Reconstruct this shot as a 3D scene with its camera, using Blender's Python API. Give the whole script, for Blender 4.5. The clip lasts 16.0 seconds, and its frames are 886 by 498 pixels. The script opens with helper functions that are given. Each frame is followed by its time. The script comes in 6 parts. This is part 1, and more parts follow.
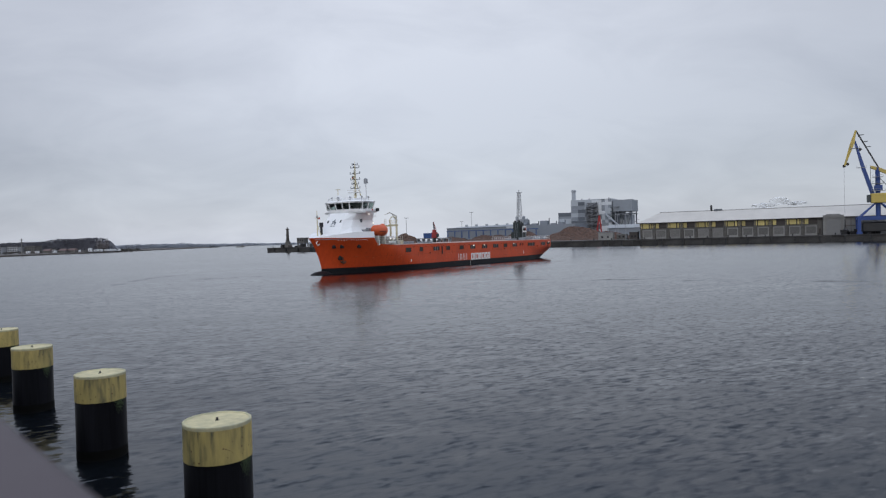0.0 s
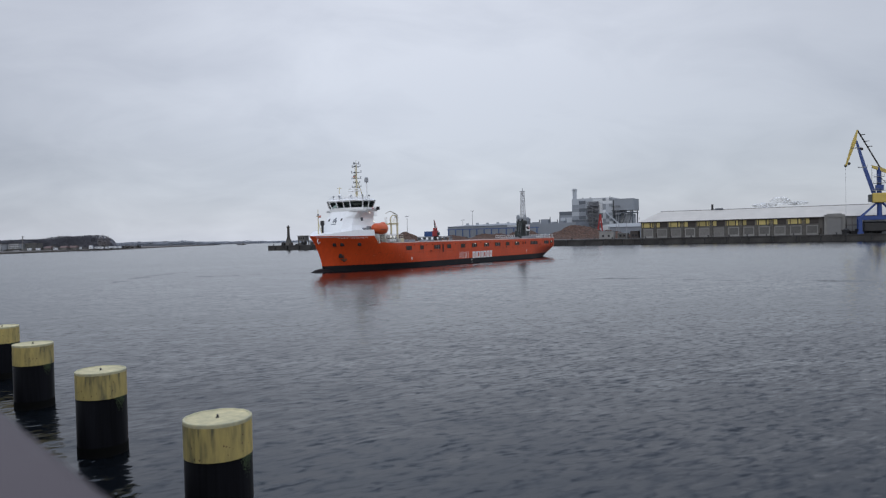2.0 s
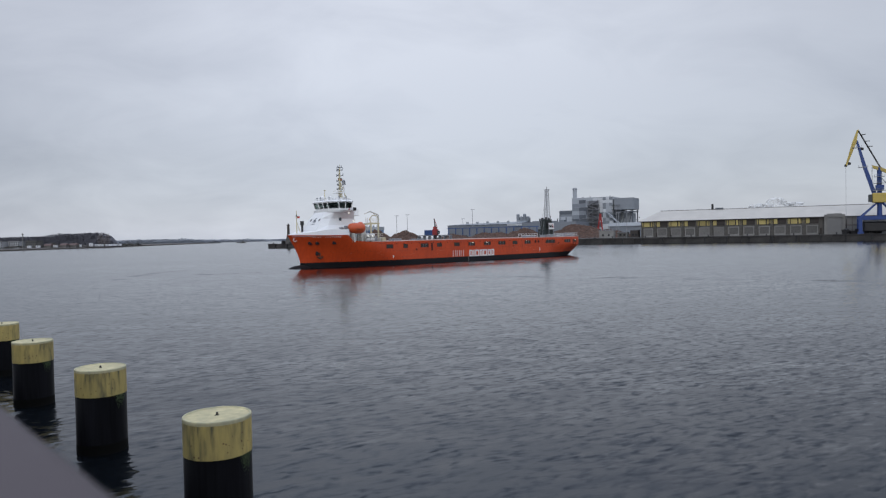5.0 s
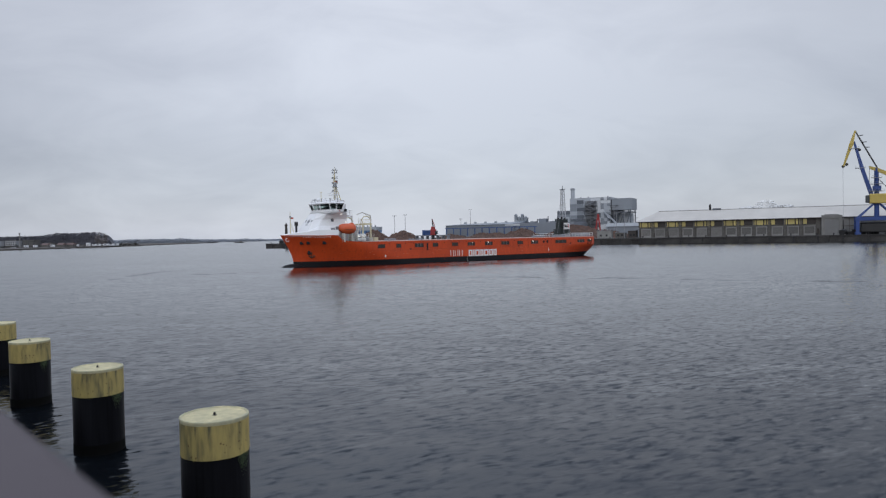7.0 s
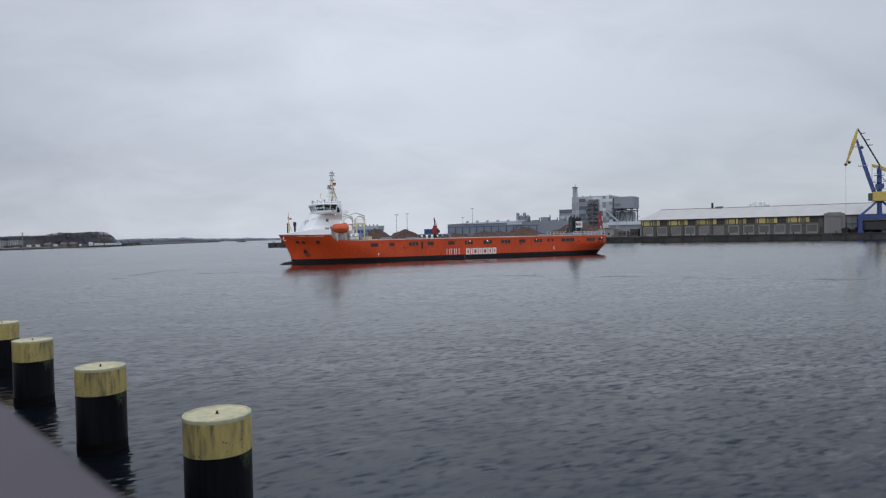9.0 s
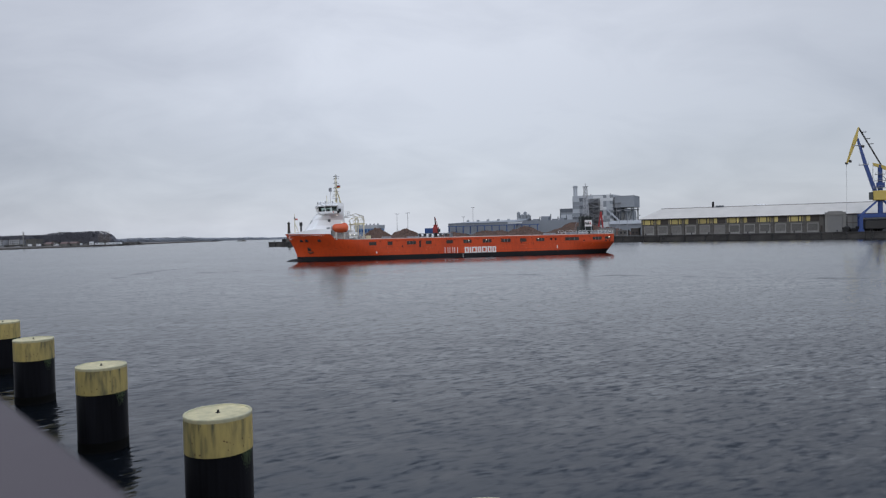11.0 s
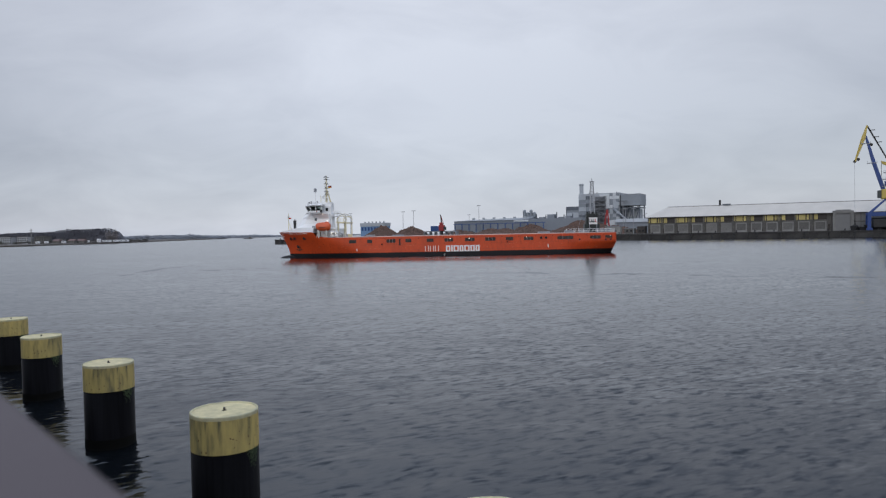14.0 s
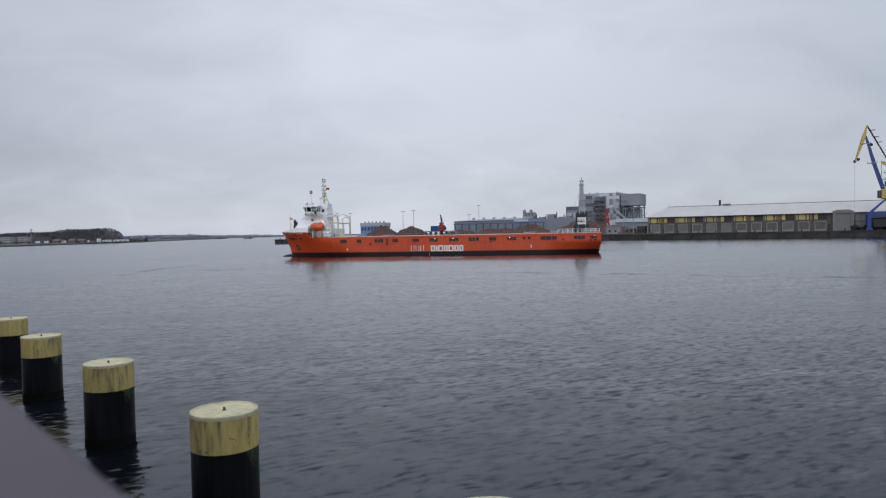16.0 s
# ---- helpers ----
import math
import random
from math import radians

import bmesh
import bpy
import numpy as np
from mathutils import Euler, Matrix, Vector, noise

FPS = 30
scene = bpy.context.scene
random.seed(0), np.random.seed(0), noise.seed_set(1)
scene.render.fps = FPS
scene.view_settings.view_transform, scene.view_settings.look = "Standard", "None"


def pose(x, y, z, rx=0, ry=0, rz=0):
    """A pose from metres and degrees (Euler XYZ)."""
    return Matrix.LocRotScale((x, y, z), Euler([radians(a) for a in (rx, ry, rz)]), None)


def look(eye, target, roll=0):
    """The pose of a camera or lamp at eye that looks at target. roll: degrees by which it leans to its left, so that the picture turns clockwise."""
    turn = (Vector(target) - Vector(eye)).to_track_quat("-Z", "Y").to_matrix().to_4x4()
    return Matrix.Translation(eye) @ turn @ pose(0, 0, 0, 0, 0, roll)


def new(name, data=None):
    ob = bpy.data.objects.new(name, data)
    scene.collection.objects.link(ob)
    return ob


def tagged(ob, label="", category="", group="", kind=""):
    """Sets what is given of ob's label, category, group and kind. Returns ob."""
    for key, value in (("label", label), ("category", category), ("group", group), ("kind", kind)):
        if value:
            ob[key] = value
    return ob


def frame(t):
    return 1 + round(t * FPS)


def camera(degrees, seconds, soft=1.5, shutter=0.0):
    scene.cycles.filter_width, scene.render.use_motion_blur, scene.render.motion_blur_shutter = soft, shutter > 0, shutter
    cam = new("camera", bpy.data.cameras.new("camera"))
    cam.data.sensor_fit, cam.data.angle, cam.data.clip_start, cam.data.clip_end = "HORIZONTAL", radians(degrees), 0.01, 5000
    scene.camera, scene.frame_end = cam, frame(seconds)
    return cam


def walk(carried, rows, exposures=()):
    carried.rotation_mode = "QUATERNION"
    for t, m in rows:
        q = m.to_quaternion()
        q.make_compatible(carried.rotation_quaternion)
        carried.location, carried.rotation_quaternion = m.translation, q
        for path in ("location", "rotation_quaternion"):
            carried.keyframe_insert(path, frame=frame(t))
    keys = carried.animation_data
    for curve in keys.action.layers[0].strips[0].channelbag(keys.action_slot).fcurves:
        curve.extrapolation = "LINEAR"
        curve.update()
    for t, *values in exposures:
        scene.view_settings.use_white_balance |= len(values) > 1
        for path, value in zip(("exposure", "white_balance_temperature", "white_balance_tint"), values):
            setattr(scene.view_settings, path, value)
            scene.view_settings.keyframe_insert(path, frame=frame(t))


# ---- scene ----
# ------------------------------------------------------------ camera
EYE = (0.0, 0.0, 6.6)
# seconds, turn to the right, tilt upwards, lean (degrees)
TURNS = [
    (0.0, 0.599, -0.844, 1.531),
    (0.5, 0.615, -0.942, 1.432),
    (1.0, 0.610, -0.925, 1.468),
    (1.5, 0.526, -0.950, 1.409),
    (2.0, 0.532, -0.976, 1.350),
    (2.5, 0.565, -1.074, 1.135),
    (3.0, 0.557, -1.079, 1.130),
    (3.5, 0.575, -1.087, 1.147),
    (4.0, 0.562, -1.086, 1.156),
    (6.5, 0.515, -1.081, 1.181),
    (7.0, 0.708, -1.081, 1.090),
    (7.5, 0.683, -1.092, 1.132),
    (8.0, 0.634, -1.110, 1.155),
    (8.5, 0.594, -1.134, 1.196),
    (9.0, 0.539, -1.174, 1.196),
    (11.5, 0.448, -1.286, 1.254),
    (12.0, 0.122, -1.339, 1.213),
    (12.5, -0.022, -1.354, 1.165),
    (13.0, -0.012, -1.378, 1.153),
    (13.5, -0.016, -1.389, 1.130),
    (14.0, -0.001, -1.411, 1.135),
    (14.5, 0.004, -1.415, 1.118),
    (15.0, 0.011, -1.408, 1.087),
    (15.5, 0.035, -1.415, 1.119),
    (16.0, -0.000, -1.420, 1.117),
]
# seconds, rise of the eye as the holder sways
SWAY = [(0.0, 0.007), (3.5, -0.004), (7.0, -0.004), (9.0, -0.012), (11.5, -0.018), (12.5, -0.003), (16.0, -0.002)]
cam = camera(65.5, 16.0, soft=1.25)
cam.data.dof.use_dof, cam.data.dof.focus_distance, cam.data.dof.aperture_fstop = True, 160.0, 1.6


def aim(t, turn, tilt, lean):
    a, b = radians(turn), radians(tilt)
    way = Vector((math.sin(a) * math.cos(b), math.cos(a) * math.cos(b), math.sin(b)))
    eye = Vector(EYE) + Vector((0, 0, float(np.interp(t, *zip(*SWAY)))))
    return look(eye, eye + way * 100, -lean)


walk(cam, [(t, aim(t, a, b, c)) for t, a, b, c in TURNS])

# the ship's way: seconds, bow tip x, y, heading of its length
SHIP_WAY = [
    (0.0, -24.59, 137.08, 55.05),
    (0.5, -24.61, 137.43, 54.77),
    (1.0, -24.70, 137.82, 54.50),
    (1.5, -24.82, 139.29, 54.31),
    (2.0, -24.95, 139.14, 54.03),
    (2.5, -25.02, 140.00, 53.82),
    (3.0, -26.37, 143.40, 51.36),
    (3.5, -27.34, 144.15, 49.52),
    (4.0, -28.95, 145.80, 46.95),
    (6.5, -34.74, 158.46, 35.03),
    (7.0, -35.05, 159.69, 33.21),
    (7.5, -36.08, 162.17, 30.96),
    (8.0, -37.02, 165.73, 28.57),
    (8.5, -37.95, 168.40, 26.49),
    (9.0, -38.62, 171.53, 24.28),
    (11.5, -41.75, 187.05, 12.77),
    (12.0, -43.89, 186.47, 9.99),
    (12.5, -44.74, 189.85, 7.35),
    (13.0, -45.39, 192.71, 4.86),
    (13.5, -45.94, 195.98, 1.04),
    (14.0, -46.62, 199.05, -1.99),
    (14.5, -47.22, 201.62, -3.45),
    (15.0, -47.73, 204.92, -6.17),
    (15.5, -48.09, 207.90, -8.99),
    (16.0, -48.60, 210.58, -11.87),
]

# ------------------------------------------------------------ light
world = bpy.data.worlds.new("world")
scene.world = world
world.use_nodes = True
wt = world.node_tree
wn, wl = wt.nodes, wt.links
bg = wn["Background"]
sky = wn.new("ShaderNodeTexSky")
sky.sky_type, sky.sun_disc = "NISHITA", False
sky.sun_elevation, sky.sun_rotation = radians(28), radians(200)
coord = wn.new("ShaderNodeTexCoord")


def world_noise(scale, detail, rough, stretch, shift):
    m = wn.new("ShaderNodeMapping")
    m.inputs["Scale"].default_value = stretch
    m.inputs["Location"].default_value = shift
    wl.new(coord.outputs["Generated"], m.inputs["Vector"])
    n = wn.new("ShaderNodeTexNoise")
    n.inputs["Scale"].default_value, n.inputs["Detail"].default_value, n.inputs["Roughness"].default_value = scale, detail, rough
    n.inputs["Distortion"].default_value = 0.35
    wl.new(m.outputs["Vector"], n.inputs["Vector"])
    return n.outputs["Fac"]


def world_math(op, a, b):
    n = wn.new("ShaderNodeMath")
    n.operation = op
    for i, v in enumerate((a, b)):
        if isinstance(v, (int, float)):
            n.inputs[i].default_value = v
        else:
            wl.new(v, n.inputs[i])
    return n.outputs[0]


# overcast: a broad uneven sheet, with lower streets of cloud that close up towards the horizon
sep = wn.new("ShaderNodeSeparateXYZ")
wl.new(coord.outputs["Generated"], sep.inputs[0])
flat = wn.new("ShaderNodeCombineXYZ")
lift = world_math("ADD", world_math("ABSOLUTE", sep.outputs["Z"], 0.0), 0.34)
wl.new(world_math("DIVIDE", sep.outputs["X"], lift), flat.inputs["X"])
wl.new(world_math("DIVIDE", sep.outputs["Y"], lift), flat.inputs["Y"])


def street(scale, detail, rough, shift):
    m = wn.new("ShaderNodeMapping")
    m.inputs["Scale"].default_value, m.inputs["Rotation"].default_value, m.inputs["Location"].default_value = (0.75, 1.0, 1.0), (0, 0, radians(-32)), shift
    wl.new(flat.outputs[0], m.inputs["Vector"])
    n = wn.new("ShaderNodeTexNoise")
    n.inputs["Scale"].default_value, n.inputs["Detail"].default_value, n.inputs["Roughness"].default_value = scale, detail, rough
    n.inputs["Distortion"].default_value = 0.5
    wl.new(m.outputs["Vector"], n.inputs["Vector"])
    return n.outputs["Fac"]


big = world_noise(1.7, 3.0, 0.4, (1.0, 1.0, 1.9), (3.1, 0.4, 0.9))
fine = street(1.0, 3.0, 0.5, (2.3, 0.7, 0))
wisp = street(3.4, 6.0, 0.56, (0.4, 5.1, 0))
bank = world_math("ADD", world_math("MULTIPLY", big, 0.34), world_math("ADD", world_math("MULTIPLY", fine, 0.36), world_math("MULTIPLY", wisp, 0.30)))
ramp = wn.new("ShaderNodeValToRGB")
ramp.color_ramp.elements[0].position, ramp.color_ramp.elements[0].color = 0.36, (0.432, 0.459, 0.528, 1)
ramp.color_ramp.elements[1].position, ramp.color_ramp.elements[1].color = 0.61, (0.63, 0.66, 0.728, 1)
wl.new(bank, ramp.inputs["Fac"])
high = wn.new("ShaderNodeValToRGB")  # brightness with height above the horizon
e = high.color_ramp.elements
e[0].position, e[0].color = 0.0, (0.985, 1.0, 1.035, 1)
e[1].position, e[1].color = 1.0, (1.84, 2.0, 2.22, 1)
for p, c in ((0.04, 0.98), (0.11, 0.9), (0.2, 0.98), (0.34, 1.12)):
    x = e.new(p)
    k = min(1.0, p / 0.34)
    x.color = (c * (0.985 + 0.015 * k), c, c * (1.03 - 0.02 * k), 1)
x = e.new(0.6)
x.color = (1.5, 1.6, 1.74, 1)
wl.new(sep.outputs["Z"], high.inputs["Fac"])
broad = wn.new("ShaderNodeValToRGB")  # the cloud is thinner, and brighter, towards one side
e = broad.color_ramp.elements
e[0].position, e[0].color = 0.0, (0.9, 0.9, 0.9, 1)
e[1].position, e[1].color = 1.0, (0.95, 0.95, 0.95, 1)
for p, c in ((0.25, 0.925), (0.41, 1.02), (0.58, 0.96), (0.74, 0.84), (0.85, 0.83)):
    x = e.new(p)
    x.color = (c, c, c, 1)
wl.new(world_math("ADD", world_math("MULTIPLY", sep.outputs["X"], 0.5), 0.5), broad.inputs["Fac"])
mul2 = wn.new("ShaderNodeMixRGB")
mul2.blend_type, mul2.inputs["Fac"].default_value = "MULTIPLY", 1.0
wl.new(broad.outputs["Color"], mul2.inputs["Color1"])
wl.new(high.outputs["Color"], mul2.inputs["Color2"])
mul = wn.new("ShaderNodeMixRGB")
mul.blend_type, mul.inputs["Fac"].default_value = "MULTIPLY", 1.0
wl.new(ramp.outputs["Color"], mul.inputs["Color1"])
wl.new(mul2.outputs["Color"], mul.inputs["Color2"])
blend = wn.new("ShaderNodeMixRGB")
blend.blend_type, blend.inputs["Fac"].default_value = "ADD", 0.012
wl.new(mul.outputs["Color"], blend.inputs["Color1"])
wl.new(sky.outputs["Color"], blend.inputs["Color2"])
wl.new(blend.outputs["Color"], bg.inputs["Color"])
bg.inputs["Strength"].default_value = 1.0

sun = new("sun", bpy.data.lights.new("sun", "SUN"))
sun.data.energy, sun.data.angle, sun.data.color = 0.5, radians(25), (1.0, 0.97, 0.93)
sun.matrix_world = look((-60, -150, 120), (0, 100, 0))
scene.view_settings.exposure = 0.0


# ------------------------------------------------------------ materials
def material(name, color, rough=0.6, metal=0.0, vary=0.15, scale=1.0, bump=0.0, second=None, space="Object", coat=0.0, streak=None, spec=0.5):
    """Two scales of variation in colour and roughness, with fine relief."""
    m = bpy.data.materials.new(name)
    m.use_nodes = True
    nt = m.node_tree
    n, l = nt.nodes, nt.links
    p = n["Principled BSDF"]
    p.inputs["Metallic"].default_value = metal
    p.inputs["Coat Weight"].default_value = coat
    p.inputs["Specular IOR Level"].default_value = spec
    tc = n.new("ShaderNodeTexCoord")
    mp = n.new("ShaderNodeMapping")
    if streak:
        mp.inputs["Scale"].default_value = streak
    l.new(tc.outputs[space], mp.inputs["Vector"])
    n1, n2 = n.new("ShaderNodeTexNoise"), n.new("ShaderNodeTexNoise")
    n1.inputs["Scale"].default_value, n1.inputs["Detail"].default_value = 0.35 * scale, 4
    n2.inputs["Scale"].default_value, n2.inputs["Detail"].default_value = 4.0 * scale, 8
    for q in (n1, n2):
        l.new(mp.outputs["Vector"], q.inputs["Vector"])
    add = n.new("ShaderNodeMath")
    add.operation = "MULTIPLY_ADD"
    l.new(n1.outputs["Fac"], add.inputs[0])
    add.inputs[1].default_value = 0.55
    half = n.new("ShaderNodeMath")
    half.operation = "MULTIPLY"
    l.new(n2.outputs["Fac"], half.inputs[0])
    half.inputs[1].default_value = 0.45
    l.new(half.outputs[0], add.inputs[2])
    ramp = n.new("ShaderNodeValToRGB")
    c = Vector(color[:3])
    d = Vector(second[:3]) if second else c * (1 - vary)
    ramp.color_ramp.elements[0].position, ramp.color_ramp.elements[0].color = 0.34, (*d, 1)
    ramp.color_ramp.elements[1].position, ramp.color_ramp.elements[1].color = 0.62, (*(c * (1 + vary * 0.4)), 1)
    l.new(add.outputs[0], ramp.inputs["Fac"])
    l.new(ramp.outputs["Color"], p.inputs["Base Color"])
    mr = n.new("ShaderNodeMapRange")
    mr.inputs["To Min"].default_value, mr.inputs["To Max"].default_value = max(0.02, rough - 0.1), min(1, rough + 0.12)
    l.new(n2.outputs["Fac"], mr.inputs["Value"])
    l.new(mr.outputs["Result"], p.inputs["Roughness"])
    if bump:
        b = n.new("ShaderNodeBump")
        b.inputs["Strength"].default_value, b.inputs["Distance"].default_value = 0.6, bump
        l.new(n2.outputs["Fac"], b.inputs["Height"])
        l.new(b.outputs["Normal"], p.inputs["Normal"])
    return m


def water_material(name="harbour_water", rise=1.0, lean=-0.108):
    """Dark water whose surface slopes vary in two sizes of ripple, calmer in patches."""
    m = bpy.data.materials.new(name)
    m.use_nodes = True
    nt = m.node_tree
    n, l = nt.nodes, nt.links
    p = n["Principled BSDF"]
    p.inputs["Base Color"].default_value = (0.0038, 0.0052, 0.007, 1)
    p.inputs["IOR"].default_value = 1.42
    p.inputs["Specular Tint"].default_value = (0.88, 0.97, 1.07, 1)
    tc = n.new("ShaderNodeTexCoord")

    def noise_at(scale, stretch, turn, detail, rough, out="Color"):
        mp = n.new("ShaderNodeMapping")
        mp.vector_type = "TEXTURE"      # the ripples run along a line turned by this angle
        mp.inputs["Scale"].default_value, mp.inputs["Rotation"].default_value = [1 / k for k in stretch], (0, 0, radians(turn))
        l.new(tc.outputs["Object"], mp.inputs["Vector"])
        q = n.new("ShaderNodeTexNoise")
        q.inputs["Scale"].default_value, q.inputs["Detail"].default_value, q.inputs["Roughness"].default_value = scale, detail, rough
        q.inputs["Distortion"].default_value = 0.4
        l.new(mp.outputs["Vector"], q.inputs["Vector"])
        return q.outputs[out]

    def vector(op, a, b):
        v = n.new("ShaderNodeVectorMath")
        v.operation = op
        for i, s in enumerate((a, b)):
            if isinstance(s, tuple):
                v.inputs[i].default_value = s
            elif s is not None:
                l.new(s, v.inputs[i])
        return v.outputs["Vector"]

    gust = noise_at(0.017, (0.45, 2.2, 1), 4, 5.0, 0.68, "Fac")
    patch = n.new("ShaderNodeMapRange")
    patch.inputs["From Min"].default_value, patch.inputs["From Max"].default_value = 0.36, 0.64
    patch.inputs["To Min"].default_value, patch.inputs["To Max"].default_value = 0.27 * rise, 0.74 * rise
    l.new(gust, patch.inputs["Value"])
    # mostly smooth swells with sparse steep crests
    ripple = noise_at(3.3, (0.50, 1.2, 1), 26, 3.2, 0.5)
    twice = vector("MULTIPLY", ripple, (2, 2, 2))
    square = vector("MULTIPLY", twice, twice)
    crest = vector("MULTIPLY", vector("SUBTRACT", vector("MULTIPLY", vector("MULTIPLY", square, square), square), (1.9, 1.9, 1.9)), (0.03, -0.105, 0))
    small = vector("ADD", crest, vector("MULTIPLY", vector("SUBTRACT", ripple, (0.5, 0.5, 0.5)), (0.34, 0.26, 0)))
    large = vector("MULTIPLY", vector("SUBTRACT", noise_at(0.6, (0.5, 1.2, 1), 22, 3.0, 0.5), (0.5, 0.5, 0.5)), (0.12, 0.30, 0))
    slope = vector("ADD", small, large)
    scaled = n.new("ShaderNodeVectorMath")
    scaled.operation = "SCALE"
    l.new(slope, scaled.inputs[0])
    # the middle of the basin lies calmer than the water along the quay
    where = n.new("ShaderNodeSeparateXYZ")
    l.new(tc.outputs["Object"], where.inputs[0])
    calm = n.new("ShaderNodeMapRange")
    calm.interpolation_type = "SMOOTHSTEP"
    calm.inputs["From Min"].default_value, calm.inputs["From Max"].default_value = 14.0, 62.0
    calm.inputs["To Min"].default_value, calm.inputs["To Max"].default_value = 1.0, 0.40
    l.new(where.outputs["Y"], calm.inputs["Value"])
    both = n.new("ShaderNodeMath")
    both.operation = "MULTIPLY"
    l.new(calm.outputs["Result"], both.inputs[0])
    l.new(patch.outputs["Result"], both.inputs[1])
    l.new(both.outputs[0], scaled.inputs["Scale"])
    # what one sees of rough water are mostly the faces turned to the quay
    face, tip = n.new("ShaderNodeMath"), n.new("ShaderNodeCombineXYZ")
    face.operation = "MULTIPLY_ADD"
    l.new(calm.outputs["Result"], face.inputs[0])
    face.inputs[1].default_value, face.inputs[2].default_value = 0.6 * lean, 0.4 * lean
    l.new(face.outputs[0], tip.inputs["Y"])
    tip.inputs["Z"].default_value = 1.0
    up = vector("NORMALIZE", vector("ADD", scaled.outputs["Vector"], tip.outputs[0]), None)
    l.new(up, p.inputs["Normal"])
    p.inputs["Roughness"].default_value = 0.13
    return m


def pile_paint():
    """Mustard paint with grey-green runs from the rim and worn patches."""
    m = material("pile_yellow_paint", (0.50, 0.38, 0.125), 0.6, 0, 0.2, 2.0, 0.003, second=(0.36, 0.285, 0.105), streak=(1.4, 1.4, 0.3))
    nt = m.node_tree
    n, l = nt.nodes, nt.links
    p = n["Principled BSDF"]
    old = p.inputs["Base Color"].links[0].from_socket
    tc = n.new("ShaderNodeTexCoord")

    def fac(scale, stretch, lo, hi, detail):
        mp = n.new("ShaderNodeMapping")
        mp.inputs["Scale"].default_value = stretch
        l.new(tc.outputs["Object"], mp.inputs["Vector"])
        q = n.new("ShaderNodeTexNoise")
        q.inputs["Scale"].default_value, q.inputs["Detail"].default_value = scale, detail
        l.new(mp.outputs["Vector"], q.inputs["Vector"])
        r = n.new("ShaderNodeMapRange")
        r.inputs["From Min"].default_value, r.inputs["From Max"].default_value = lo, hi
        l.new(q.outputs["Fac"], r.inputs["Value"])
        return r.outputs["Result"]

    mul = n.new("ShaderNodeMath")
    mul.operation = "MULTIPLY"
    l.new(fac(4.0, (1.8, 1.8, 0.35), 0.44, 0.70, 8), mul.inputs[0])
    l.new(fac(1.3, (1, 1, 0.5), 0.36, 0.54, 2), mul.inputs[1])
    mix = n.new("ShaderNodeMixRGB")
    mix.inputs["Color2"].default_value = (0.085, 0.085, 0.05, 1)
    l.new(mul.outputs[0], mix.inputs["Fac"])
    l.new(old, mix.inputs["Color1"])
    l.new(mix.outputs["Color"], p.inputs["Base Color"])
    return m


def glass_material(name, color, rough=0.06):
    m = bpy.data.materials.new(name)
    m.use_nodes = True
    p = m.node_tree.nodes["Principled BSDF"]
    p.inputs["Base Color"].default_value, p.inputs["Roughness"].default_value = (*color, 1), rough
    return m


def clear_glass(name, tint, shine):
    """A thin tinted pane that one can look through."""
    m = bpy.data.materials.new(name)
    m.use_nodes = True
    n, l = m.node_tree.nodes, m.node_tree.links
    see, gloss, mix, fres = n.new("ShaderNodeBsdfTransparent"), n.new("ShaderNodeBsdfGlossy"), n.new("ShaderNodeMixShader"), n.new("ShaderNodeFresnel")
    see.inputs["Color"].default_value = (*tint, 1)
    gloss.inputs["Roughness"].default_value = 0.04
    fres.inputs["IOR"].default_value = shine
    l.new(fres.outputs["Fac"], mix.inputs["Fac"])
    l.new(see.outputs[0], mix.inputs[1])
    l.new(gloss.outputs[0], mix.inputs[2])
    l.new(mix.outputs[0], n["Material Output"].inputs["Surface"])
    return m


def glow_material(name, color, strength):
    m = bpy.data.materials.new(name)
    m.use_nodes = True
    p = m.node_tree.nodes["Principled BSDF"]
    p.inputs["Base Color"].default_value = (*color, 1)
    p.inputs["Emission Color"].default_value, p.inputs["Emission Strength"].default_value = (*color, 1), strength
    return m


def steam_material():
    """Thin white steam, denser in its middle by a noise through it."""
    m = bpy.data.materials.new("white_steam")
    m.use_nodes = True
    n, l = m.node_tree.nodes, m.node_tree.links
    p = n["Principled BSDF"]
    p.inputs["Base Color"].default_value, p.inputs["Roughness"].default_value, p.inputs["Specular IOR Level"].default_value = (0.9, 0.9, 0.9, 1), 1.0, 0.0
    tc, q, r = n.new("ShaderNodeTexCoord"), n.new("ShaderNodeTexNoise"), n.new("ShaderNodeMapRange")
    q.inputs["Scale"].default_value, q.inputs["Detail"].default_value = 0.2, 2
    l.new(tc.outputs["Object"], q.inputs["Vector"])
    r.inputs["From Min"].default_value, r.inputs["From Max"].default_value = 0.4, 0.7
    r.inputs["To Min"].default_value, r.inputs["To Max"].default_value = 0.08, 0.55
    l.new(q.outputs["Fac"], r.inputs["Value"])
    l.new(r.outputs["Result"], p.inputs["Alpha"])
    up = n.new("ShaderNodeCombineXYZ")      # all faces shaded as if turned up, in place of scattered light
    up.inputs["Z"].default_value = 1.0
    l.new(up.outputs[0], p.inputs["Normal"])
    return m


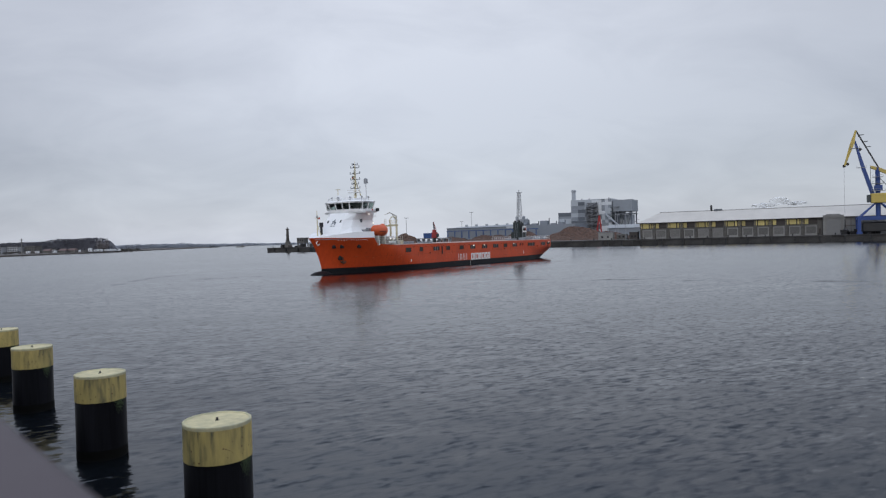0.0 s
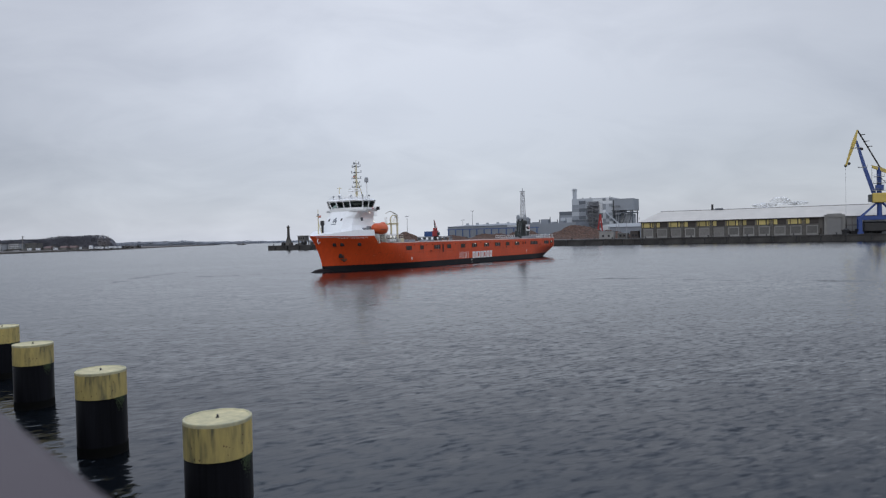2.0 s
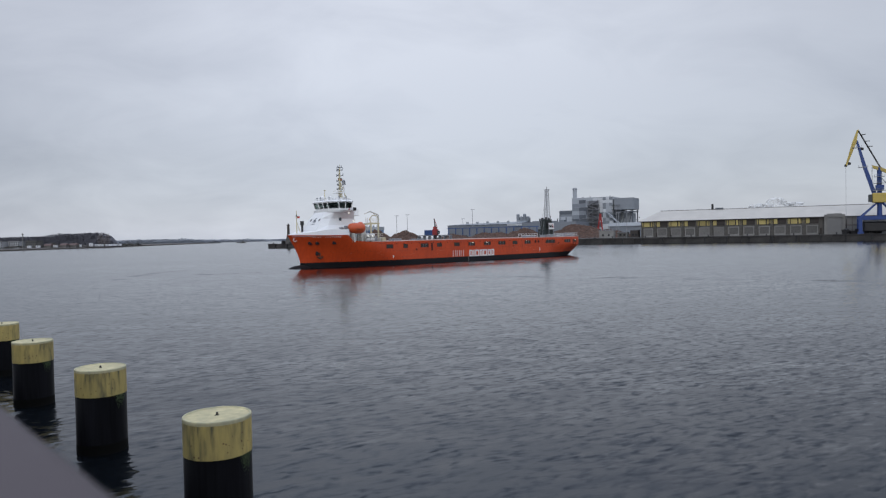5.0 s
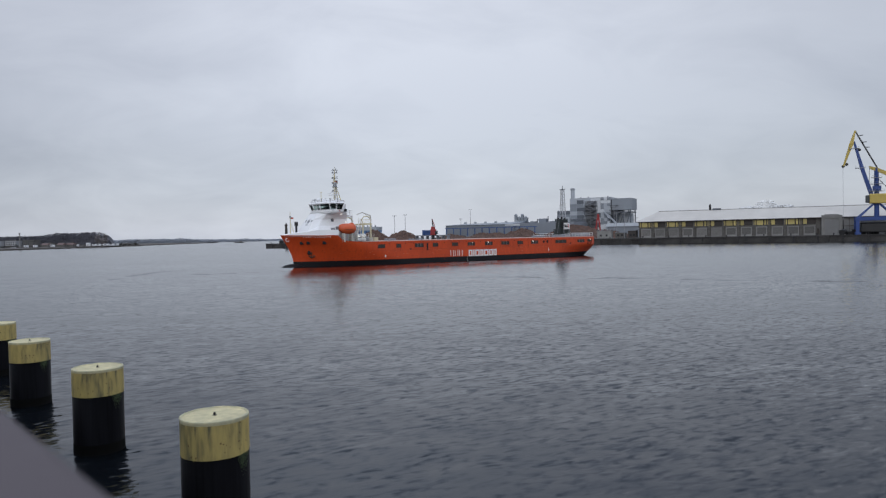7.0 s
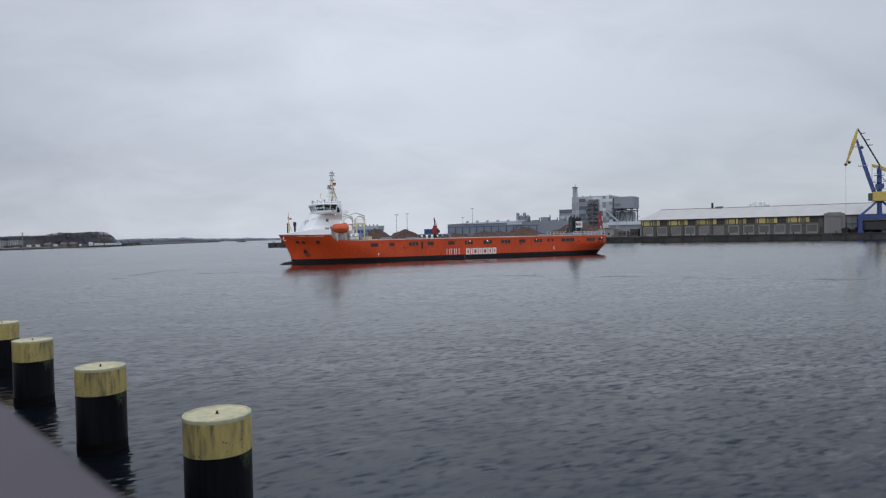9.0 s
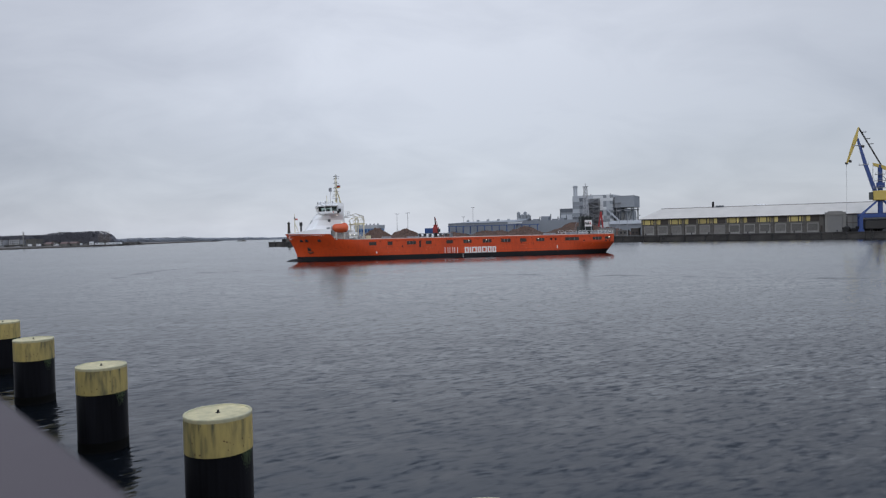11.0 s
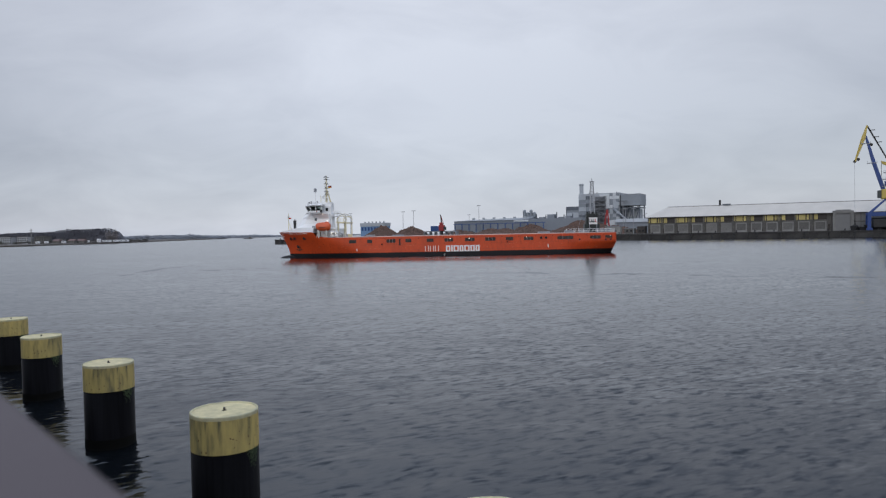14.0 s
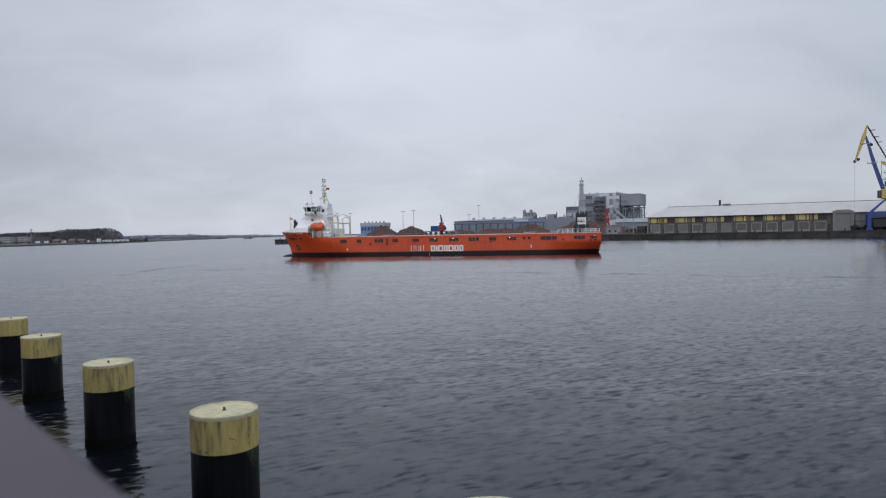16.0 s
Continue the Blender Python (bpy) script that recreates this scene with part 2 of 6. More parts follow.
ORANGE = material("hull_orange_paint", (0.59, 0.07, 0.013), 0.42, 0, 0.16, 0.5, second=(0.47, 0.054, 0.012), streak=(1, 1, 0.35))
CAPPING = material("pale_capping", (0.62, 0.42, 0.36), 0.5, 0, 0.2, 0.6)
# dark colour that stands for the shade inside the bulwark bays
BAY = material("shadowed_bay", (0.05, 0.042, 0.038), 0.8, 0, 0.5, 1.2)
SEAM = material("hull_seam_shade", (0.40, 0.05, 0.012), 0.55, 0, 0.25, 0.8)
RUNS = material("hull_rust_runs", (0.25, 0.045, 0.016), 0.7, 0, 0.4, 1.5)
SCUFF = material("hull_pale_scuffs", (0.62, 0.20, 0.11), 0.6, 0, 0.3, 1.5)
BOOT = material("boot_topping", (0.010, 0.010, 0.012), 0.55, 0, 0.3, 0.6, spec=0.25)
WHITE = material("ship_white_paint", (0.80, 0.80, 0.80), 0.4, 0, 0.06, 0.6)
CREAM = material("cream_steel", (0.62, 0.55, 0.36), 0.5, 0, 0.2, 1)
# near-black for the shade inside hull openings, which are solid; also dark panes
DARK = material("dark_opening", (0.012, 0.012, 0.014), 0.7, 0, 0.3, 1)
GLASS = glass_material("window_glass", (0.03, 0.04, 0.045))
BRIDGEGLASS = clear_glass("bridge_glass", (0.62, 0.70, 0.67), 1.5)
STEELWHITE = material("worn_white_steel", (0.62, 0.61, 0.57), 0.5, 0, 0.25, 1.2, second=(0.36, 0.33, 0.28))
BOATRED = material("lifeboat_orange", (0.60, 0.10, 0.03), 0.4, 0, 0.12, 1)
FUNNEL = material("funnel_black_green", (0.016, 0.022, 0.02), 0.5, 0, 0.3, 1)
GREYSTEEL = material("grey_steel", (0.28, 0.29, 0.31), 0.5, 0.3, 0.2, 1)
GALV = material("galvanised_mast", (0.42, 0.43, 0.45), 0.5, 0.4, 0.15, 1)
LETTER = material("white_marking", (0.78, 0.76, 0.74), 0.5, 0, 0.05, 1)
LAMP = glow_material("deck_lamp_glow", (1.0, 0.93, 0.8), 1.6)
FLAGRED = material("flag_red", (0.5, 0.03, 0.03), 0.8, 0, 0.2, 3)
FLAGBLACK = material("flag_black", (0.02, 0.02, 0.02), 0.8, 0, 0.2, 3)
FLAGGOLD = material("flag_gold", (0.65, 0.42, 0.04), 0.8, 0, 0.2, 3)

CONCRETE = material("quay_concrete", (0.046, 0.043, 0.041), 0.85, 0, 0.35, 0.5, 0.03, second=(0.016, 0.0155, 0.0155))
APRON = material("apron_asphalt", (0.10, 0.10, 0.10), 0.9, 0, 0.25, 0.3)
ROOFGREY = material("fibre_cement_roof", (0.52, 0.49, 0.45), 0.9, 0, 0.1, 0.25, streak=(2, 1, 1), spec=0.2)
WALLGREY = material("weathered_render", (0.125, 0.118, 0.11), 0.85, 0, 0.3, 0.5, second=(0.075, 0.071, 0.066))
PANELGREY = material("pale_panel", (0.215, 0.21, 0.20), 0.85, 0, 0.25, 0.6)
PANELINSET = material("weathered_panel", (0.150, 0.145, 0.138), 0.85, 0, 0.3, 0.6, second=(0.10, 0.096, 0.09))
YELLOWGLASS = material("yellow_corrugated_glazing", (0.56, 0.46, 0.17), 0.6, 0, 0.18, 1.2)


def vary_by_piece(m, low, high):
    """Lets each piece that shares the material be a little lighter or darker."""
    n, l = m.node_tree.nodes, m.node_tree.links
    base = n["Principled BSDF"].inputs["Base Color"]
    info, span, mix = n.new("ShaderNodeObjectInfo"), n.new("ShaderNodeMapRange"), n.new("ShaderNodeVectorMath")
    span.inputs["To Min"].default_value, span.inputs["To Max"].default_value = low, high
    mix.operation = "SCALE"
    l.new(info.outputs["Random"], span.inputs["Value"])
    l.new(base.links[0].from_socket, mix.inputs[0])
    l.new(span.outputs["Result"], mix.inputs["Scale"])
    l.new(mix.outputs["Vector"], base)


vary_by_piece(YELLOWGLASS, 0.62, 1.12)
vary_by_piece(PANELINSET, 0.75, 1.25)
vary_by_piece(PANELGREY, 0.85, 1.15)
vary_by_piece(CONCRETE, 0.75, 1.2)
BAYDARK = material("dark_brown_bay", (0.05, 0.042, 0.038), 0.7, 0, 0.3, 0.8)
SHUTTER = material("grey_shutter", (0.20, 0.20, 0.20), 0.6, 0.2, 0.1, 1)
STAIRGREY = material("stair_steel", (0.15, 0.155, 0.165), 0.6, 0.2, 0.2, 0.3)
PLANTLIGHT = material("plant_cladding_light", (0.38, 0.405, 0.435), 0.55, 0.1, 0.08, 0.15)
PLANTMID = material("plant_cladding_grey", (0.225, 0.245, 0.27), 0.55, 0.1, 0.1, 0.15)
PLANTDARK = material("plant_cladding_dark", (0.10, 0.112, 0.13), 0.55, 0.1, 0.12, 0.15)
PLANTWHITE = material("plant_cladding_white", (0.56, 0.58, 0.60), 0.5, 0, 0.05, 0.15)
HALLGREY = material("hall_cladding", (0.21, 0.23, 0.26), 0.6, 0.1, 0.08, 0.2)
BLUEPAINT = material("blue_steel", (0.025, 0.07, 0.21), 0.5, 0, 0.2, 0.5)
# blue cladding with some distance haze mixed into the colour
BLUEHALL = material("hazed_blue_cladding", (0.15, 0.26, 0.42), 0.55, 0, 0.12, 0.3)
CRANEBLUE = material("crane_blue", (0.016, 0.05, 0.20), 0.5, 0, 0.2, 0.6)
CRANEYELLOW = material("crane_yellow", (0.50, 0.37, 0.085), 0.5, 0, 0.2, 0.6)
BLACKSTEEL = material("black_steel", (0.02, 0.02, 0.022), 0.5, 0.2, 0.3, 0.6)
MACHINERED = material("machine_red", (0.30, 0.028, 0.028), 0.5, 0, 0.2, 0.8)
TIMBERHEAP = material("scrap_and_bark_heap", (0.115, 0.066, 0.048), 0.95, 0, 0.5, 1.9, 0.35, second=(0.035, 0.025, 0.022))
PILEYELLOW = pile_paint()
PILETOP = material("pile_cap_pale_yellow", (0.62, 0.54, 0.30), 0.7, 0, 0.2, 1.4, 0.004, second=(0.34, 0.33, 0.23))
PILEPLATE = material("pile_plate_weathered", (0.63, 0.55, 0.32), 0.8, 0, 0.2, 1.3, 0.004, second=(0.40, 0.36, 0.22))
# black bitumen; its lighter upright streaks paint the glossy sheen into the colour
PILEBLACK = material("pile_bitumen_sheen_streaks", (0.0052, 0.0052, 0.0064), 0.36, 0, 0.3, 2.2, 0.008, second=(0.0012, 0.0012, 0.0014), streak=(1.5, 1.5, 0.07), spec=0.025)
ALGAE = material("green_algae", (0.05, 0.075, 0.03), 0.9, 0, 0.4, 6, 0.004)
WEED = material("dark_weed", (0.005, 0.0048, 0.004), 0.8, 0, 0.4, 5, 0.01, spec=0.1)
RUST = material("rust", (0.10, 0.045, 0.025), 0.9, 0, 0.4, 8)
RAILPAINT = material("parapet_paint", (0.094, 0.078, 0.083), 0.7, 0, 0.06, 2, spec=0.2)
DECKFLOOR = material("deck_concrete", (0.24, 0.235, 0.23), 0.9, 0, 0.2, 1.0, 0.004)
SHORE = material("shore_earth", (0.11, 0.098, 0.088), 0.95, 0, 0.35, 0.05)
# bare wood, lightened and blued in its colour to stand for distance haze
WOOD = material("hazed_bare_woodland", (0.088, 0.088, 0.104), 0.95, 0, 0.25, 0.06)
TWIGS = material("bare_twigs", (0.20, 0.185, 0.19), 0.95, 0, 0.25, 0.3)
SCRUB = material("shore_scrub", (0.105, 0.098, 0.092), 0.95, 0, 0.45, 0.08)
STEAM = steam_material()
# distance haze is put into this base colour: paler and bluer than wood
HAZEWOOD = material("far_woodland", (0.27, 0.29, 0.33), 0.95, 0, 0.15, 0.02)
HOUSEWHITE = material("pale_facade", (0.34, 0.345, 0.36), 0.8, 0, 0.1, 0.2)
HOUSEBROWN = material("brown_roof", (0.15, 0.105, 0.10), 0.9, 0, 0.2, 0.3)
CAMPERWHITE = material("camper_white", (0.62, 0.63, 0.65), 0.5, 0, 0.06, 0.5)
BIRD = material("gull_grey", (0.035, 0.035, 0.04), 0.8, 0, 0.3, 8)
BIRDWHITE = material("gull_white", (0.09, 0.09, 0.095), 0.8, 0, 0.1, 8)
WATER = water_material()
WAVEWATER = water_material("bow_wave_water", 1.6, -0.22)


# ------------------------------------------------------------ mesh tools
def box(bm, x0, x1, y0, y1, z0, z1, m=None):
    r = bmesh.ops.create_cube(bm, size=1.0, matrix=Matrix.Translation(((x0 + x1) / 2, (y0 + y1) / 2, (z0 + z1) / 2)) @ Matrix.Diagonal((abs(x1 - x0), abs(y1 - y0), abs(z1 - z0), 1)))
    if m is not None:
        bmesh.ops.transform(bm, matrix=m, verts=r["verts"])
    return r["verts"]


def tube(bm, a, b, r0, r1=None, seg=8, caps=True):
    a, b = Vector(a), Vector(b)
    d = b - a
    m = Matrix.Translation((a + b) / 2) @ d.to_track_quat("Z", "Y").to_matrix().to_4x4()
    return bmesh.ops.create_cone(bm, cap_ends=caps, segments=seg, radius1=r0, radius2=r0 if r1 is None else r1, depth=d.length, matrix=m)["verts"]


def ball(bm, c, r, sx=1, sy=1, sz=1, u=12, v=8):
    return bmesh.ops.create_uvsphere(bm, u_segments=u, v_segments=v, radius=r, matrix=Matrix.Translation(c) @ Matrix.Diagonal((sx, sy, sz, 1)))["verts"]


def prism(bm, low, top):
    """A closed body between two loops of points of equal number."""
    a = [bm.verts.new(p) for p in low]
    b = [bm.verts.new(p) for p in top]
    n = len(a)
    for i in range(n):
        bm.faces.new((a[i], a[(i + 1) % n], b[(i + 1) % n], b[i]))
    bm.faces.new(b)
    bm.faces.new(a[::-1])


def soften(bm, width):
    bmesh.ops.bevel(bm, geom=[e for e in bm.edges if e.is_manifold and e.calc_face_angle(0) > 0.5], offset=width, segments=2, affect="EDGES", profile=0.5)


def part(name, bm, mat, parent=None, label="", smooth=False):
    me = bpy.data.meshes.new(name)
    bmesh.ops.recalc_face_normals(bm, faces=bm.faces)
    bm.to_mesh(me)
    bm.free()
    me.materials.append(mat)
    if smooth:
        for f in me.polygons:
            f.use_smooth = True
    ob = new(name, me)
    ob.parent = parent
    if label:
        tagged(ob, label)
    return ob


def shared(name, mesh, parent, m):
    ob = new(name, mesh)
    ob.parent = parent
    ob.matrix_basis = m
    return ob


def thing(name, label, category, m=Matrix.Identity(4), group="", kind=""):
    ob = new(name)
    ob.matrix_basis = m
    return tagged(ob, label, category, group, kind)


def BM():
    return bmesh.new()


# ------------------------------------------------------------ water
def build_water():
    rows, cols = 330, 420
    verts, faces = [], []
    for i in range(rows):
        r = 0.6 * (4950 / 0.6) ** (i / (rows - 1))
        for j in range(cols):
            a = radians(-52 + 104 * j / (cols - 1))
            x, y = r * math.sin(a), r * math.cos(a)
            z = 0.0
            if r < 90:
                k = min(1.0, (90 - r) / 60)
                z = k * 0.07 * noise.noise((x * 0.36 + y * .1, y * 0.5, 1.0))
            verts.append((x, y, z))
    for i in range(rows - 1):
        for j in range(cols - 1):
            a = i * cols + j
            faces.append((a, a + 1, a + cols + 1, a + cols))
    # the rest of the sheet, behind and beside
    k = len(verts)
    far = 4950
    a0 = radians(52)
    back = [(far * math.sin(a0 + (2 * math.pi - 2 * a0) * q / 24), far * math.cos(a0 + (2 * math.pi - 2 * a0) * q / 24), 0) for q in range(25)]
    near = [(0.6 * math.sin(a0 + (2 * math.pi - 2 * a0) * q / 24), 0.6 * math.cos(a0 + (2 * math.pi - 2 * a0) * q / 24), 0) for q in range(25)]
    verts += back + near
    for q in range(24):
        faces.append((k + q, k + q + 1, k + 25 + q + 1, k + 25 + q))
    me = bpy.data.meshes.new("water")
    me.from_pydata(verts, [], faces)
    me.materials.append(WATER)
    for f in me.polygons:
        f.use_smooth = True
    ob = new("water", me)
    return tagged(ob, "rippled slate-grey harbour water under an overcast sky", "water", kind="structure")


HARBOUR = build_water()


def build_ripple_line(points, wide, high, seed, label):
    """A long low ridge of disturbed water along a curved line."""
    pts = [Vector((*p, 0)) for p in points]
    n, rows = 40 * (len(pts) - 1), []
    for i in range(n + 1):
        u = i / n * (len(pts) - 1)
        k = min(int(u), len(pts) - 2)
        f = u - k
        p0, p1, p2, p3 = pts[max(k - 1, 0)], pts[k], pts[k + 1], pts[min(k + 2, len(pts) - 1)]
        c = 0.5 * (2 * p1 + (p2 - p0) * f + (2 * p0 - 5 * p1 + 4 * p2 - p3) * f * f + (3 * p1 - p0 - 3 * p2 + p3) * f ** 3)
        way = (p2 - p1).normalized()
        out = Vector((-way.y, way.x, 0))
        c = c + out * 1.8 * noise.noise((u * 3.1, seed + 2.0, 0))
        gap = max(0.0, min(1.0, 0.45 + 1.6 * noise.noise((u * 2.3, seed + 7.0, 0))))
        fade = math.sin(math.pi * (i + .5) / (n + 1)) ** 0.5
        w = wide * (0.6 + 0.8 * noise.noise((u * 5, seed, 0)))
        row = []
        for v in [q / 5 - 1 for q in range(11)]:
            z = high * fade * gap * (1 - v * v) * (0.75 + 1.1 * noise.noise((u * 11, v * 1.7, seed + 4.0))) - 0.03 - 0.04 * v * v
            row.append((c + out * w * v) + Vector((0, 0, z)))
        rows.append(row)
    verts = [p for r in rows for p in r]
    faces = [(i * 11 + k, i * 11 + k + 1, i * 11 + k + 12, i * 11 + k + 11) for i in range(n) for k in range(10)]
    me = bpy.data.meshes.new("wake_line")
    me.from_pydata(verts, [], faces)
    me.materials.append(WAVEWATER)
    for f in me.polygons:
        f.use_smooth = True
    return tagged(new("wake_line", me), label, "water", kind="structure")


build_ripple_line([(-9, 112), (11, 107), (27, 99.3), (39.5, 90.3), (55, 83.5), (72, 77)], 3.0, 0.11, 1.0, "dark ripple line left by the turning ship")
build_ripple_line([(-2, 103), (12, 99), (27, 92), (40, 84)], 2.2, 0.06, 5.0, "faint ripple line beside the ship's old wake")
build_ripple_line([(-50, 132), (-42, 136), (-33, 140), (-25.5, 139)], 4.0, 0.10, 13.0, "ruffled patch of water before the bow")
build_ripple_line([(-52, 185), (-56, 165), (-59, 147), (-57, 122), (-47, 88)], 3.4, 0.10, 9.0, "faint curved ripple line across the calm water")


# ------------------------------------------------------------ the near side: parapet, deck, piles
ROW = Vector((-math.sin(radians(42.4)), math.cos(radians(42.4)), 0))          # the way the piles and the parapet run
OUT = Vector((ROW.y, -ROW.x, 0))                      # from the parapet towards the water


def near_frame(s, o, z):
    """Local axes: x along the row, y towards the water, z up."""
    m = Matrix((ROW, -OUT, (0, 0, 1))).transposed().to_4x4()
    return Matrix.Translation(ROW * s + OUT * o + Vector((0, 0, z))) @ m


def build_near_side():
    bm = BM()
    box(bm, -30, 40, -0.02, 14, -6, 5.0)
    soften(bm, 0.03)
    quay = part("near_quay", bm, DECKFLOOR)
    quay.matrix_basis = near_frame(0, 0.24, 0)
    tagged(quay, "grey concrete quay deck behind the parapet", "quay", kind="structure")
    rail = thing("parapet", "smooth grey-violet painted parapet on the quay edge", "parapet", near_frame(0, 0.312, 0), kind="structure")
    bm = BM()
    box(bm, -30, 40, 0.07, 0.20, 5.0, 6.23)
    part("parapet_wall", bm, RAILPAINT, rail)
    bm = BM()
    box(bm, -30, 40, 0.0, 0.27, 6.175, 6.255)
    soften(bm, 0.03)
    part("cap_rail", bm, RAILPAINT, rail, smooth=True)


build_near_side()


def build_pile(x, y, top, turn):
    pile = thing("mooring_pile", "black steel mooring pile with a yellow painted head", "mooring pile", pose(x, y, 0, 0, 0, turn), group="row of mooring piles")
    r = 0.74
    bm = BM()
    tube(bm, (0, 0, -5), (0, 0, top - 0.80), r, seg=56)
    for v in bm.verts:
        if v.co.z > 0:
            v.co.z += 0.012 * math.sin(5 * math.atan2(v.co.y, v.co.x))
    part("shaft", bm, PILEBLACK, pile, "black bitumen-coated shaft", smooth=True)
    bm = BM()
    tube(bm, (0, 0, top - 0.82), (0, 0, top - 0.07), r + 0.006, seg=56)
    part("painted_head", bm, PILEYELLOW, pile, "yellow painted band with dark run marks", smooth=False)
    bm = BM()
    n = 56
    prof = ((r + 0.004, top - 0.085), (r + 0.008, top - 0.03), (r + 0.010, top + 0.005), (r - 0.004, top + 0.018), (r - 0.04, top + 0.014), (r - 0.055, top - 0.05))
    rings = [[bm.verts.new((p * math.cos(2 * math.pi * i / n), p * math.sin(2 * math.pi * i / n), z + 0.006 * noise.noise((3 * math.cos(2 * math.pi * i / n) + x, 3 * math.sin(2 * math.pi * i / n), p * 4)))) for i in range(n)] for p, z in prof]
    for a, b in zip(rings, rings[1:]):
        for i in range(n):
            bm.faces.new((a[i], a[(i + 1) % n], b[(i + 1) % n], b[i]))
    part("cap", bm, PILETOP, pile, "pale worn steel rim around the cap", smooth=True)
    bm = BM()
    tube(bm, (0, 0, top - 0.066), (0, 0, top - 0.008), r - 0.045, seg=56)
    part("cap_plate", bm, PILEPLATE, pile, "weathered sunken plate with green grime")
    bm = BM()
    tube(bm, (0, 0, top - 0.05), (0, 0, top + 0.06), 0.03, 0.024, seg=10)
    tube(bm, (0, 0, top - 0.04), (0, 0, top), 0.055, seg=6)
    part("bolt", bm, BLACKSTEEL, pile, "dark lifting bolt")
    bm = BM()
    tube(bm, (0, 0, -0.3), (0, 0, 0.32), r + 0.012, r + 0.004, seg=56, caps=False)
    part("growth_band", bm, WEED, pile, "dark weed band at the waterline", smooth=True)
    return pile


def pile_stains(pile, top, seed):
    """Rust spots, paint chips and dark runs on the painted head, a green patch below it."""
    q = random.Random(seed)
    r = 0.752
    bm = BM()
    for _ in range(20):
        a, w = q.gauss(-1.0, 0.75), q.uniform(0.008, 0.02)
        z = top - 0.8 * q.random() ** 0.6 - 0.02
        if z < top - 0.78:
            continue
        bm.faces.new([bm.verts.new((r * math.cos(a + w / r * math.cos(k)), r * math.sin(a + w / r * math.cos(k)), z + w * math.sin(k))) for k in range(6)])
    spots = part("rust_speckle", bm, RUST, pile)
    spots.rotation_euler.z = -pile.rotation_euler.z
    tagged(spots, kind="stuff")
    bm = BM()
    for _ in range(420):
        u, d, w = q.gauss(0.0, 0.16), abs(q.gauss(0, 0.17)), q.uniform(0.005, 0.016)
        z = top - 0.81 - d
        if abs(u) < 0.34 - 0.5 * d:
            bm.faces.new([bm.verts.new((0.7475 * math.cos(-0.3 + u + w * math.cos(k)), 0.7475 * math.sin(-0.3 + u + w * math.cos(k)), z + w * math.sin(k))) for k in range(6)])
    moss = part("algae_patch", bm, ALGAE, pile, "green algae below the painted head")
    moss.rotation_euler.z = -pile.rotation_euler.z
    tagged(moss, kind="stuff")


PILES = [(0.60, 9.55, 2.585), (-5.04, 15.55, 2.66), (-10.80, 22.0, 2.63), (-16.80, 28.6, 2.60), (-22.2, 35.2, 2.60), (-28.2, 41.9, 2.58)]
for i, (px, py, pt) in enumerate(PILES):
    pile_stains(build_pile(px, py, pt, 60 * i), pt, i)


# ------------------------------------------------------------ the ship
HALF = 7.0
STEM = 7.4


def stem_at(z):
    if z >= 1.2:
        k = 1 - (z - 1.2) / (STEM - 1.2)
        return 2.4 - 2.95 * (1 - max(0.0, k)) ** 1.5
    return 2.4


def stern_at(z):
    return 90.0 if z > 3.3 else 90 - (3.3 - z) * 0.25


def half_at(x, z):
    z = max(0.0, z)
    k = min(1.0, z / STEM)
    run = 26 - 13 * k
    q = min(1.0, max(0.0, (x - stem_at(z)) / run))
    b = HALF * (1 - (1 - q) ** (1.7 + 0.9 * k))
    aft = max(0.0, (x - 74) / 16)
    low = max(0.0, 1 - z / 3.4)
    return max(0.02, b * (1 - 0.06 * aft * aft) * (1 - 0.62 * aft ** 1.6 * low))


def sheer(x):
    """Top of the orange plating."""
    if x < 10.4:
        return 7.25 + 0.15 * max(0, 1 - x / 6)
    if x < 11.0:
        return 7.25 - (x - 10.4) / 0.6 * 1.1
    if x < 16:
        return 5.68 + 0.47 * ((16 - x) / 5) ** 1.6
    return 5.68


def hull_strip(bm, z0, z1, side, levels=6):
    """One side of plating between two heights; z1 None: up to the sheer."""
    us = [i / 110 for i in range(111)]
    us = [u * u * 0.35 + u * 0.65 if u < 1 else 1 for u in us]
    grid = []
    for u in us:
        col = []
        for k in range(levels + 1):
            za = z0
            xg = 90 * u
            zb = sheer(xg) if z1 is None else z1
            z = za + (zb - za) * k / levels
            x = stem_at(z) + (stern_at(z) - stem_at(z)) * u
            if z1 is None:
                zb = sheer(x)
                z = za + (zb - za) * k / levels
            col.append(bm.verts.new((x, side * half_at(x, z), z)))
        grid.append(col)
    for i in range(len(us) - 1):
        for k in range(levels):
            bm.faces.new((grid[i][k], grid[i + 1][k], grid[i + 1][k + 1], grid[i][k + 1]))
    return grid


